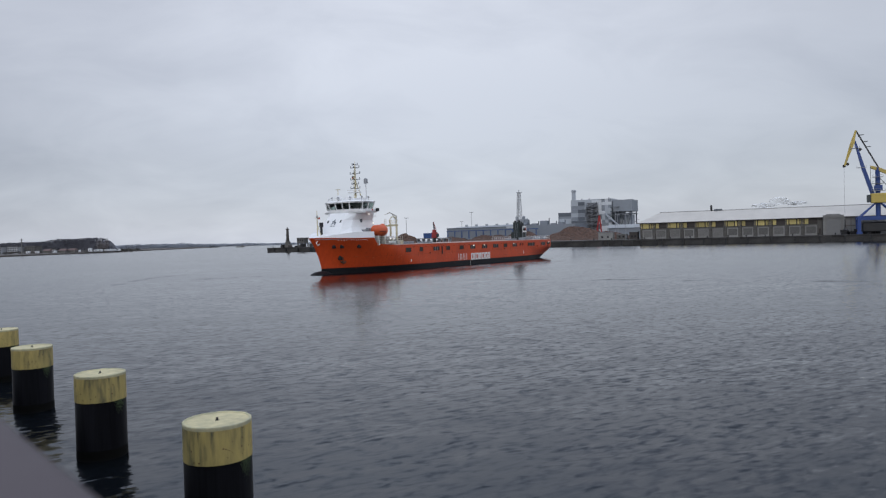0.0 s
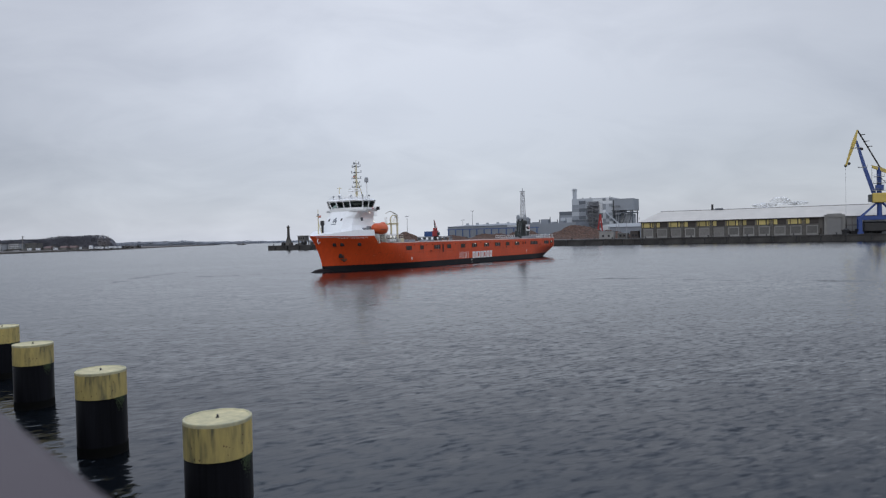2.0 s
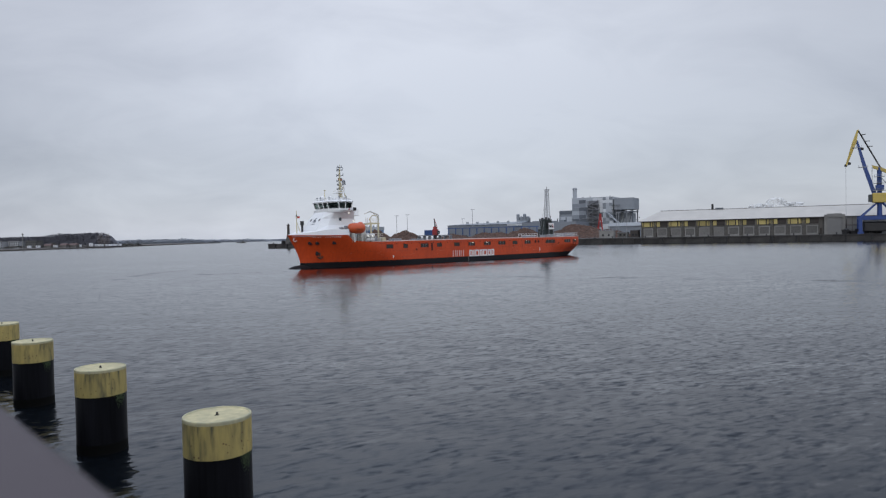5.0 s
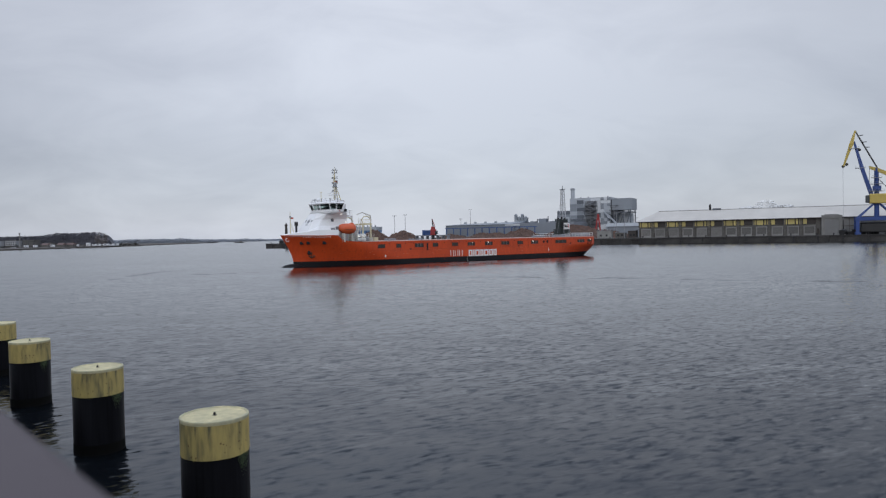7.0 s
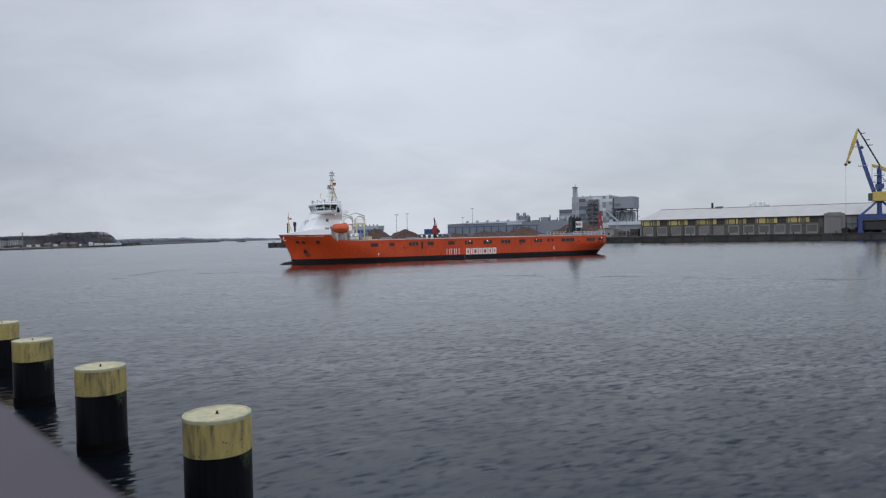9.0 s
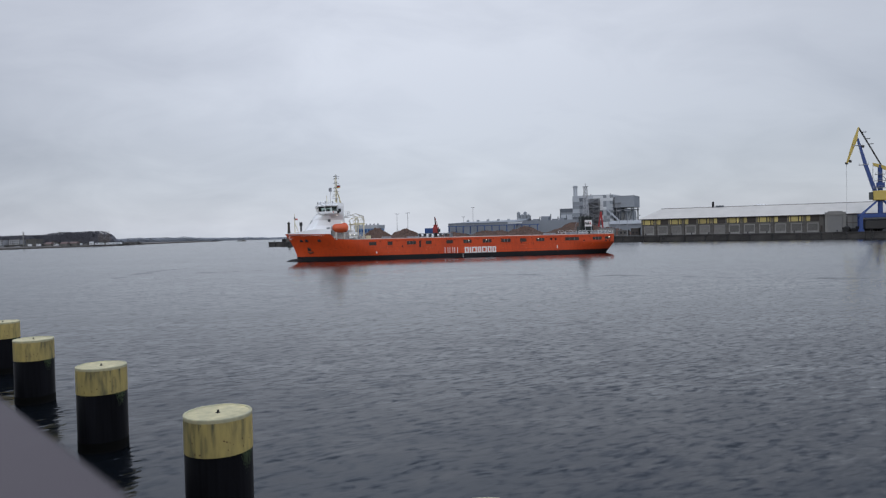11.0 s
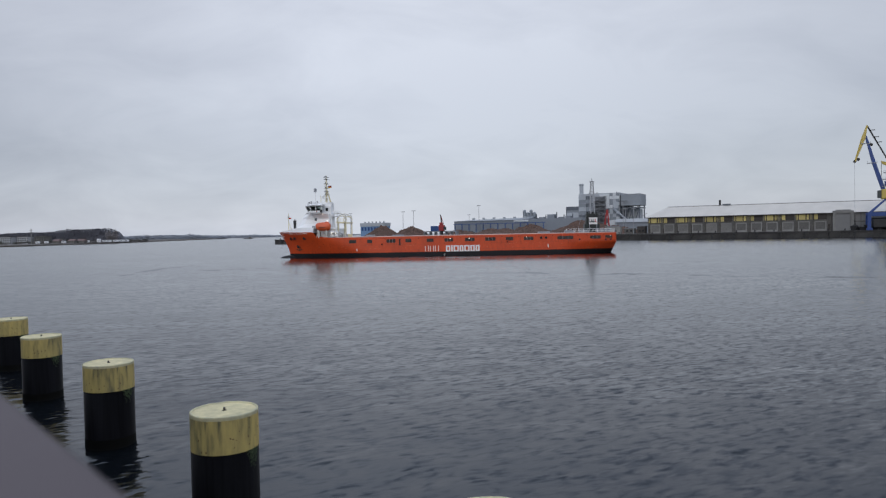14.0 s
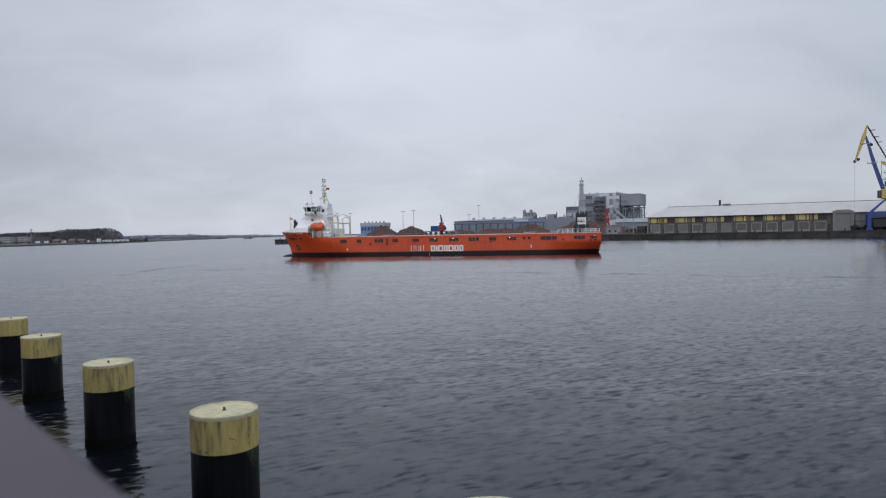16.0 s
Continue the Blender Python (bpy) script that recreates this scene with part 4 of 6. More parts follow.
    for x0, y0, w0, h0, mt in ((16.2, -6.4, .9, 1.5, STEELWHITE), (17.4, -6.2, .7, 1.1, GREYSTEEL), (18.3, -6.3, .8, .8, STEELWHITE), (19.4, -6.0, 1.2, .9, CREAM), (15.1, -4.9, .8, 2.4, STEELWHITE)):
        bm = BM()
        box(bm, x0, x0 + w0, y0, y0 + .8, 5.5, 5.7 + h0)
        soften(bm, .06)
        part("deck_locker", bm, mt, ship)
    bm = BM()
    for u in (-.25, .25):
        tube(bm, (16.6 + u, -4.5, 5.5), (16.6 + u, -4.5, 11.0), 0.05, seg=5)
    for k in range(14):
        tube(bm, (16.35, -4.5, 5.8 + .37 * k), (16.85, -4.5, 5.8 + .37 * k), 0.03, seg=5)
    part("ladder", bm, STEELWHITE, ship)
    bm = BM()
    for (xa, ya), (xb, yb) in (((14.4, -2.5), (15.8, -2.5)), ((15.8, -2.5), (15.8, 2.5))):
        for z0 in (14.55, 14.95):
            tube(bm, (xa, ya, z0 - 2.0), (xb, yb, z0 - 2.0), 0.035, seg=5)
        for k in range(5):
            tube(bm, (xa + (xb - xa) * k / 4, ya + (yb - ya) * k / 4, 11.6), (xa + (xb - xa) * k / 4, ya + (yb - ya) * k / 4, 12.95), 0.035, seg=5)
    box(bm, 14.3, 15.9, -2.6, 2.6, 11.45, 11.6)
    part("aft_platform", bm, WHITE, ship, "railed white platform behind the wheelhouse")
    bm = BM()
    box(bm, 12.2, 12.7, -6.2, -5.7, 12.45, 13.1)
    tube(bm, (12.45, -5.5, 12.5), (12.45, -6.0, 12.5), .08, seg=6)
    part("horn_box", bm, BLACKSTEEL, ship, "dark box on a bracket")
    # lower deckhouse behind the tower, with rails
    bm = BM()
    box(bm, 10.8, 16.4, -4.4, 6.6, 4.9, 8.2)
    soften(bm, 0.1)
    part("deckhouse", bm, WHITE, ship, "white low deckhouse")
    bm = BM()
    for z in (6.5, 6.95, 7.4):
        tube(bm, (11.2, -6.75, z), (19.2, -6.85, z), 0.035, seg=5)
    for k in range(12):
        x = 11.2 + 0.73 * k
        tube(bm, (x, -6.8, 5.7), (x, -6.8, 7.4), 0.03, seg=5)
    for z in (8.6, 9.1):
        tube(bm, (13.8, -4.3, z), (16.4, -4.3, z), 0.035, seg=5)
    for k in range(5):
        tube(bm, (13.8 + .65 * k, -4.3, 8.2), (13.8 + .65 * k, -4.3, 9.1), 0.04, seg=5)
    part("deck_rail", bm, STEELWHITE, ship)
    for x, z in ((13.6, 10.2), (15.2, 6.9), (16.3, 6.9), (9.4, 8.75), (12.4, 12.0)):
        bm = BM()
        ball(bm, (x, -3.75 if z > 8 else -6.9, z), 0.11, u=8, v=6)
        part("deck_lamp", bm, LAMP, ship, "lit deck lamp")
    # enclosed lifeboat on its cradle
    bm = BM()
    prof = ((-2.55, .12, .45), (-2.35, .62, .30), (-1.7, .98, .12), (-.6, 1.16, .02), (.8, 1.18, 0), (1.7, 1.08, .06), (2.25, .8, .16), (2.5, .25, .3))
    loops = [[(12.9 + px * .8, -5.9 + .98 * pr * math.cos(k * math.pi / 9), 8.5 + pz + (1.12 if math.sin(k * math.pi / 9) > 0 else .92) * pr * math.sin(k * math.pi / 9)) for k in range(18)] for px, pr, pz in prof]
    loops = [[bm.verts.new(v) for v in lp] for lp in loops]
    for la, lb in zip(loops, loops[1:]):
        for k in range(18):
            bm.faces.new((la[k], la[(k + 1) % 18], lb[(k + 1) % 18], lb[k]))
    bm.faces.new(loops[0])
    bm.faces.new(loops[-1])
    ball(bm, (13.9, -5.9, 9.65), 0.5, 1.3, 1.0, 0.7, 14, 8)
    boat = part("lifeboat", bm, BOATRED, ship, "enclosed orange lifeboat", smooth=True)
    bm = BM()
    for k in range(16):
        t0, t1 = 2 * math.pi * k / 16, 2 * math.pi * (k + 1) / 16
        tube(bm, (12.9 + 1.85 * math.cos(t0), -5.9 + 1.2 * math.sin(t0), 8.42), (12.9 + 1.85 * math.cos(t1), -5.9 + 1.2 * math.sin(t1), 8.42), 0.05, seg=5)
    part("fender_line", bm, BLACKSTEEL, boat)
    for x in (11.8, 13.8):
        bm = BM()
        prism(bm, [(x - .15, -6.8, 5.7), (x + .15, -6.8, 5.7), (x + .15, -4.6, 5.7), (x - .15, -4.6, 5.7)], [(x - .15, -6.6, 7.6), (x + .15, -6.6, 7.6), (x + .15, -5.0, 7.6), (x - .15, -5.0, 7.6)])
        part("cradle", bm, STEELWHITE, ship)
    # cream davit and hatch gantry frames
    for y in (-5.6, 3.8):
        bm = BM()
        for x in (16.9, 18.9):
            box(bm, x - 0.14, x + 0.14, y - 0.14, y + 0.14, 4.9, 9.7)
        box(bm, 16.4, 19.2, y - 0.16, y + 0.16, 9.5, 9.85)
        tube(bm, (16.9, y, 9.8), (16.6, y, 10.7), 0.11, seg=6)
        tube(bm, (16.6, y, 10.7), (17.3, y, 11.4), 0.1, seg=6)
        tube(bm, (17.3, y, 11.4), (18.5, y, 11.4), 0.1, seg=6)
        tube(bm, (18.5, y, 11.4), (19.1, y, 10.6), 0.11, seg=6)
        tube(bm, (19.1, y, 10.6), (18.9, y, 9.6), 0.08, seg=6)
        part("gantry_frame", bm, CREAM, ship, "cream steel gantry frame")
    bm = BM()
    for x in (16.9, 18.9):
        box(bm, x - 0.12, x + 0.12, -5.6, 3.8, 9.5, 9.75)
    for k in range(7):
        tube(bm, (16.4 + .4 * k, -5.7, 9.85), (16.4 + .4 * k, -5.7, 10.7), 0.03, seg=5)
    tube(bm, (16.4, -5.7, 10.7), (18.9, -5.7, 10.7), 0.03, seg=5)
    part("gantry_beam", bm, CREAM, ship)
    # deck clutter along the hold
    for x, y, w, h in ((24, -4.6, 2.2, .55), (31, -4, 3, .4), (70, -4.6, 3, .5), (77, -5, 2.4, .7), (81, -4.4, 2, .8)):
        bm = BM()
        box(bm, x, x + w, y, y + 2, 4.9, 5.7 + h)
        soften(bm, 0.08)
        part("deck_locker", bm, GREYSTEEL, ship)
    # aft: casing, board, lattice mast and rails
    bm = BM()
    box(bm, 83.0, 87.0, -0.2, 2.6, 4.9, 8.0)
    box(bm, 83.5, 86.6, 0.3, 2.2, 8.0, 10.9)
    soften(bm, 0.1)
    funnel = part("funnel_casing", bm, FUNNEL, ship, "black funnel casing in two steps")
    for x, y, h in ((84.0, 1.7, 11.3), (84.7, 0.9, 11.45), (85.5, 1.6, 11.25), (86.2, 1.1, 11.3)):
        bm = BM()
        tube(bm, (x, y, 10.8), (x, y, h), 0.27, seg=10)
        tube(bm, (x, y, h - .12), (x, y, h + .02), 0.32, seg=10)
        part("exhaust_pipe", bm, BLACKSTEEL, funnel)
    bm = BM()
    for k in range(6):
        box(bm, 83.7, 86.4, 0.22, 0.3, 8.4 + .34 * k, 8.56 + .34 * k)
    part("louvre", bm, BLACKSTEEL, funnel)
    bm = BM()
    box(bm, 84.0, 86.25, -0.75, -0.63, 7.9, 9.75)
    board = part("sign_board", bm, LETTER, ship, "white board with dark marks")
    for k in range(3):
        bm = BM()
        x0 = 84.2 + .46 * k
        tube(bm, (x0, -0.79, 9.25), (x0, -0.79, 8.75), .1, seg=6)
        tube(bm, (x0, -0.79, 8.75), (x0 + .18, -0.79, 8.45), .1, seg=6)
        tube(bm, (x0 + .18, -0.79, 8.45), (x0 + .38, -0.79, 8.75), .1, seg=6)
        part("sign_mark", bm, FLAGBLACK, board)
    bm = BM()
    tube(bm, (85.65, -0.79, 9.25), (85.65, -0.79, 8.75), .1, seg=6)
    tube(bm, (85.65, -0.79, 8.75), (85.98, -0.79, 8.45), .1, seg=6)
    part("sign_mark", bm, FLAGRED, board)
    for x in (84.15, 86.1):
        bm = BM()
        tube(bm, (x, -0.6, 4.9), (x, -0.6, 9.7), .09, seg=6)
        part("board_post", bm, GREYSTEEL, board)
    bm = BM()
    cx, cy = 85.2, 0.9
    for sx, sy in ((-1, -1), (1, -1), (1, 1), (-1, 1)):
        tube(bm, (cx + .62 * sx, cy + .62 * sy, 10.7), (cx + .34 * sx, cy + .34 * sy, 19.4), 0.085, seg=6)
    n = 9
    for k in range(n):
        z0, z1 = 10.9 + 8.5 * k / n, 10.9 + 8.5 * (k + 1) / n
        w0, w1 = .61 - .27 * k / n, .61 - .27 * (k + 1) / n
        for a, b in (((-1, -1), (1, -1)), ((1, -1), (1, 1)), ((1, 1), (-1, 1)), ((-1, 1), (-1, -1))):
            tube(bm, (cx + w0 * a[0], cy + w0 * a[1], z0), (cx + w1 * b[0], cy + w1 * b[1], z1), 0.045, seg=5)
            tube(bm, (cx + w1 * a[0], cy + w1 * a[1], z1), (cx + w1 * b[0], cy + w1 * b[1], z1), 0.045, seg=5)
    lattice = part("lattice_mast", bm, GALV, ship, "grey lattice mast with stays")
    bm = BM()
    box(bm, cx - .6, cx + .6, cy - .6, cy + .6, 19.4, 19.55)
    tube(bm, (cx, cy, 19.5), (cx, cy, 20.4), 0.1, seg=6)
    part("lantern", bm, GREYSTEEL, lattice)
    bm = BM()
    tube(bm, (cx, cy, 18.9), (81.0, 0.5, 6.0), 0.03, seg=4)
    tube(bm, (cx, cy, 17.0), (82.4, 0.5, 6.0), 0.03, seg=4)
    part("stay", bm, GREYSTEEL, lattice)
    bm = BM()
    box(bm, 85.4, 89.0, -5.6, -2.0, 4.9, 6.6)
    soften(bm, 0.1)
    part("aft_house", bm, GREYSTEEL, ship)
    bm = BM()
    pts = [(79, -6.6), (84, -6.6), (89.6, -6.4), (89.6, 6.4), (79, 6.6)]
    for (x0, y0), (x1, y1) in zip(pts, pts[1:]):
        for z in (6.2, 6.75):
            tube(bm, (x0, y0, z), (x1, y1, z), 0.035, seg=5)
        k = max(2, int(math.hypot(x1 - x0, y1 - y0) / 1.1))
        for i in range(k + 1):
            x, y = x0 + (x1 - x0) * i / k, y0 + (y1 - y0) * i / k
            tube(bm, (x, y, 5.6), (x, y, 6.75), 0.045, seg=5)
    part("aft_rail", bm, WHITE, ship)
    # the hull is built to a 90 m plan: bring it to its true length and draught
    for ob in [c for c in bpy.data.objects if c.type == "MESH" and (c.parent is ship or (c.parent and c.parent.parent is ship))]:
        ob.data.transform(Matrix.Translation((0, 0, -0.34)) @ Matrix.Scale(1.05, 4))
    for side in (-1, 1):
        for lead, spread, reach, wide in ((0.5, 0.50, 40, 2.2), (10.0, 0.42, 50, 2.6), (24.0, 0.36, 46, 2.4)):
            bm = BM()
            n, rows = 90, []
            across = [k / 6 - 1 for k in range(13)]
            for i in range(n + 1):
                u = i / n
                cx = lead + reach * u
                cy = side * (1.0 + min(6.6, lead * .62) + spread * reach * u ** 1.15)
                fade = math.sin(math.pi * min(1.0, u * .97 + 0.03)) ** 0.6
                w = wide * (0.25 + 1.3 * u)
                h = (0.20 - 0.10 * u) * fade
                rows.append([bm.verts.new((cx, cy + side * w * v, h * (1 - v * v) * (0.55 + 1.3 * noise.noise((u * 13, v * 2.2 + lead, side * 3))) - 0.05 * v * v - 0.02)) for v in across])
            for a, b in zip(rows, rows[1:]):
                for k in range(12):
                    bm.faces.new((a[k], a[k + 1], b[k + 1], b[k]))
            part("bow_wave", bm, WAVEWATER, ship, "low ripple of water spreading from the bow", smooth=True)
    return ship


SHIP = build_ship()


# ------------------------------------------------------------ the far quay
QX = Vector((0.887, -0.461, 0)).normalized()
QY = Vector((-QX.y, QX.x, 0))
QM = Matrix.Translation((99, 395, 0)) @ Matrix((QX, QY, (0, 0, 1))).transposed().to_4x4()
TOP = 3.3


def on_quay(s, inland, z=TOP, turn=0):
    """Local axes there: x along the quay, y inland, z up."""
    return QM @ pose(s, inland, z, 0, 0, turn)


def build_quay():
    bm = BM()
    box(bm, -252, 420, 0.8, 2600, -6, TOP)
    ground = part("quay_ground", bm, APRON)
    ground.matrix_basis = QM
    tagged(ground, "dark asphalt and concrete harbour ground behind the quay wall", "ground", kind="structure")
    wall = thing("quay_wall", "stained dark concrete quay wall above the water", "quay wall", QM, kind="structure")
    block = BM()
    box(block, 0.04, 13.96, -0.15, 0.9, -5, TOP - 0.75)
    soften(block, 0.08)
    me = part("wall_panel", block, CONCRETE, wall).data
    cap = BM()
    box(cap, 0.02, 13.98, -0.5, 1.6, TOP - 0.75, TOP + 0.12)
    soften(cap, 0.08)
    me2 = part("coping", cap, CONCRETE, wall).data
    for o in list(wall.children):
        bpy.data.objects.remove(o)
    for k in range(48):
        shared("wall_panel", me, wall, pose(-252 + 14 * k, 0, 0))
        shared("coping", me2, wall, pose(-252 + 14 * k, 0, 0))
    fender = BM()
    box(fender, -0.35, 0.35, -1.0, -0.15, -1, TOP - 0.3)
    soften(fender, 0.1)
    fm = part("fender", fender, BLACKSTEEL, wall).data
    for k in range(60):
        shared("fender", fm, wall, pose(-245 + 11 * k, 0, 0))


build_quay()


def build_warehouse():
    m = on_quay(14, 22)
    w = thing("warehouse", "long grey warehouse with a pale roof and yellow clerestory glazing", "warehouse", m)
    L, D, H1, H2 = 176, 50, 9.4, 15.8
    bm = BM()
    box(bm, 0, L, 0.4, D - 0.4, 0, H1 - 0.2)
    part("wall", bm, WALLGREY, w)
    bm = BM()
    lo = [(-1.2, -1.4, H1), (L + 1, -1.4, H1), (L + 1, D + 1, H1), (-1.2, D + 1, H1)]
    hi = [(7.5, D / 2 - .3, H2), (L + 1, D / 2 - .3, H2), (L + 1, D / 2 + .3, H2), (7.5, D / 2 + .3, H2)]
    prism(bm, lo, hi)
    roof = part("roof", bm, ROOFGREY, w, "pale weathered corrugated roof")
    bm = BM()
    tube(bm, (7.5, D / 2, H2 + .1), (L, D / 2, H2 + .1), 0.3, seg=6)
    part("ridge_cap", bm, PANELGREY, roof)
    bm = BM()
    box(bm, -1.2, L + 1, -1.5, -1.3, H1 - .35, H1 + .05)
    part("gutter", bm, BAYDARK, w)
    # bays: yellow glazing, dark gaps, grey panels below
    pier, dark, pane, panel = BM(), BM(), BM(), BM()
    box(pier, -0.25, 0.25, -0.35, 0.4, 0, H1 - .3)
    box(dark, 0, 5.0, 0.05, 0.39, 6.0, H1 - .3)
    box(pane, 0, 1, -0.2, 0.1, 6.1, H1 - .55)
    box(panel, 0.5, 0.95, -.3, .2, 0, 5.2)
    box(panel, 4.95, 5.4, -.3, .2, 0, 5.2)
    box(panel, 0.95, 4.95, -.3, .2, 4.7, 5.2)
    box(panel, 0.95, 4.95, -.3, .2, 0, 1.0)
    inset = BM()
    box(inset, 0.95, 4.95, -.12, .38, 1.0, 4.7)
    meshes = [part(n, b, mm, w).data for n, b, mm in (("pier", pier, WALLGREY), ("dark_bay", dark, BAYDARK), ("glazing", pane, YELLOWGLASS), ("panel_frame", panel, PANELGREY), ("wall_panel", inset, PANELINSET))]
    for o in list(w.children):
        if o.data in meshes:
            bpy.data.objects.remove(o)
    x = 0.0
    rule = random.Random(7)
    while x < 92:
        # a group of glazed lights, then a wide dark bay
        for u, wd in ((0.2, 1.2), (1.9, 3.2), (5.7, 1.0), (7.2, 1.5), (9.2, 1.75)):
            if x + u + wd < 95:
                shared("glazing", meshes[2], w, Matrix.Translation((x + u, 0, 0)) @ Matrix.Diagonal((wd, 1, 1, 1)))
        shared("dark_bay", meshes[1], w, Matrix.Translation((x, 0, 0)) @ Matrix.Diagonal((3.1, 1, 1, 1)))
        for u, wd in ((1.0, 1.15), (8.75, 1.15)):
            if x + u + 5.4 * wd < 96:
                shared("panel_frame", meshes[3], w, Matrix.Translation((x + u, 0, 0)) @ Matrix.Diagonal((wd, 1, 1, 1)))
                shared("wall_panel", meshes[4], w, Matrix.Translation((x + u, 0, 0)) @ Matrix.Diagonal((wd, 1, 1, 1)))
                shared("pier", meshes[0], w, pose(x + u - .4, 0, 0))
                shared("pier", meshes[0], w, pose(x + u + 5.4 * wd + .5, 0, 0))
        x += 15.5
    for q in range(24):
        bm = BM()
        a = 0.6 + 4.0 * q + rule.uniform(-.4, .4)
        box(bm, a, a + rule.uniform(.6, 1.5), 0.1, 0.5, 0.6 * rule.random(), 2.6 + 2.2 * rule.random())
        part("dark_recess", bm, BAYDARK, w)
    # portal with a shutter
    bm = BM()
    for a, b, c, d in ((95.3, 96.7, 0, 10.4), (103.4, 104.8, 0, 10.4), (96.7, 103.4, 9.0, 10.9)):
        box(bm, a, b, -2.5, 2, c, d)
    portal = part("portal", bm, PANELGREY, w, "grey concrete portal")
    bm = BM()
    for q in range(18):
        box(bm, 96.7, 103.4, -1.9 + .06 * (q % 2), -1.5, 0.5 * q, 0.5 * q + .5)
    part("shutter", bm, SHUTTER, portal, "closed grey roller shutter")
    bm = BM()
    box(bm, 104.8, L, 0.0, 0.5, 0, H1 - .4)
    part("pale_wall", bm, SHUTTER, w)
    bm = BM()
    box(bm, 104.8, L, -0.2, 0.0, 4.4, 4.9)
    for q in range(12):
        box(bm, 108 + 5.6 * q, 108.3 + 5.6 * q, -0.2, 0.0, 0, H1 - .5)
    part("wall_rail", bm, WALLGREY, w)
    bm = BM()
    tube(bm, (37.5, D / 2, H2 - 1), (37.5, D / 2, H2 + 3.4), 0.7, 0.6, 10)
    part("roof_vent", bm, BLACKSTEEL, w, "dark roof ventilator")
    bm = BM()
    box(bm, 39, 43.5, D / 2 - 1, D / 2 + 1, H2, H2 + 1.0)
    part("roof_box", bm, PLANTDARK, w)
    bm = BM()
    tube(bm, (122, D / 2, H2 - 1), (122, D / 2, H2 + 2.6), 0.9, 0.8, 10)
    part("roof_vent", bm, BLACKSTEEL, w)


build_warehouse()


def build_harbour_crane():
    c = thing("harbour_crane", "blue and yellow level-luffing harbour crane on the quay", "crane", on_quay(133, 8))
    for x in (-8.6, 8.6):
        for y in (-5, 5):
            bm = BM()
            box(bm, x - .8, x + .8, y - .7, y + .7, 0, 8.6)
            box(bm, x - 1.2, x + 1.2, y - 2, y + 2, 0, 1.2)
            soften(bm, .08)
            part("portal_leg", bm, CRANEBLUE, c, "blue portal leg")
    bm = BM()
    for x in (-8.6, 8.6):
        box(bm, x - .6, x + .6, -4.3, 4.3, 7.4, 8.5)
    for y in (-5, 5):
        box(bm, -9.4, 9.4, y - .6, y + .6, 7.0, 8.8)
    for x in (-8, 8):
        for y in (-5, 5):
            tube(bm, (x, y, 8.6), (x * .16, y * .25, 15.2), 0.42, 0.38, 8)
    part("portal_frame", bm, CRANEBLUE, c, "blue portal beams and braces")
    bm = BM()
    tube(bm, (0, 0, 7), (0, 0, 15.4), 1.15, 1.1, 16)
    tube(bm, (0, 0, 15.4), (0, 0, 33), 1.15, 1.0, 12)
    box(bm, -1.6, 1.9, -1.5, 1.5, 21.8, 24.2)
    column = part("column", bm, CRANEBLUE, c)
    for z, w in ((25.0, 2.6), (28.2, 2.2), (21.4, 3.0)):
        bm = BM()
        box(bm, -w, w, -1.9, 1.9, z, z + .2)
        for u in (-w, -w / 3, w / 3, w):
            tube(bm, (u, -1.85, z), (u, -1.85, z + 1.1), .06, seg=5)
        tube(bm, (-w, -1.85, z + 1.1), (w, -1.85, z + 1.1), .06, seg=5)
        part("platform", bm, GREYSTEEL, column)
    bm = BM()
    box(bm, -3.2, 7.6, -2.6, 2.6, 15.4, 20.2)
    soften(bm, 0.4)
    part("machine_house", bm, CRANEYELLOW, c, "yellow machinery house")
    bm = BM()
    box(bm, -4.9, -3.1, -2.4, 0.6, 15.8, 19.6)
    soften(bm, 0.3)
    part("cab", bm, GLASS, c, "glazed operator's cab")
    bm = BM()
    box(bm, -7, 7, -4.2, 4.2, 1.2, 5.4)
    box(bm, -7.4, 7.4, -3.4, 3.4, 5.4, 6.2)
    soften(bm, 0.4)
    part("hopper", bm, BLACKSTEEL, c)
    bm = BM()
    low = [(-3.0, -1, 19.6), (-1.2, -1, 19.6), (-1.2, 1, 19.6), (-3.0, 1, 19.6)]
    mid = [(-6.9, -1.0, 33.0), (-5.3, -1.0, 33.3), (-5.3, 1.0, 33.3), (-6.9, 1.0, 33.0)]
    top = [(-10.0, -.5, 47.0), (-9.1, -.5, 47.0), (-9.1, .5, 47.0), (-10.0, .5, 47.0)]
    prism(bm, low, mid)
    prism(bm, mid, top)
    boom = part("boom", bm, CRANEBLUE, c, "blue raised boom")
    for t in (.5, .86):
        bm = BM()
        p = Vector((-2.1, 0, 19.6)).lerp(Vector((-9.5, 0, 47.0)), t)
        box(bm, p.x - 3.2, p.x + 1.0, -1.1, 1.1, p.z, p.z + .25)
        for u in (-3.1, -1.2, .9):
            tube(bm, (p.x + u, -1.0, p.z), (p.x + u, -1.0, p.z + 1.2), .06, seg=5)
        part("walkway", bm, GREYSTEEL, boom)
    bm = BM()
    low = [(-14.5, -.35, 34.9), (-13.8, -.35, 34.7), (-13.8, .35, 34.7), (-14.5, .35, 34.9)]
    mid = [(-11.5, -.8, 46.2), (-9.7, -.8, 45.8), (-9.7, .8, 45.8), (-11.5, .8, 46.2)]
    top = [(-9.3, -.4, 52.4), (-8.7, -.4, 52.4), (-8.7, .4, 52.4), (-9.3, .4, 52.4)]
    prism(bm, low, mid)
    prism(bm, mid, top)
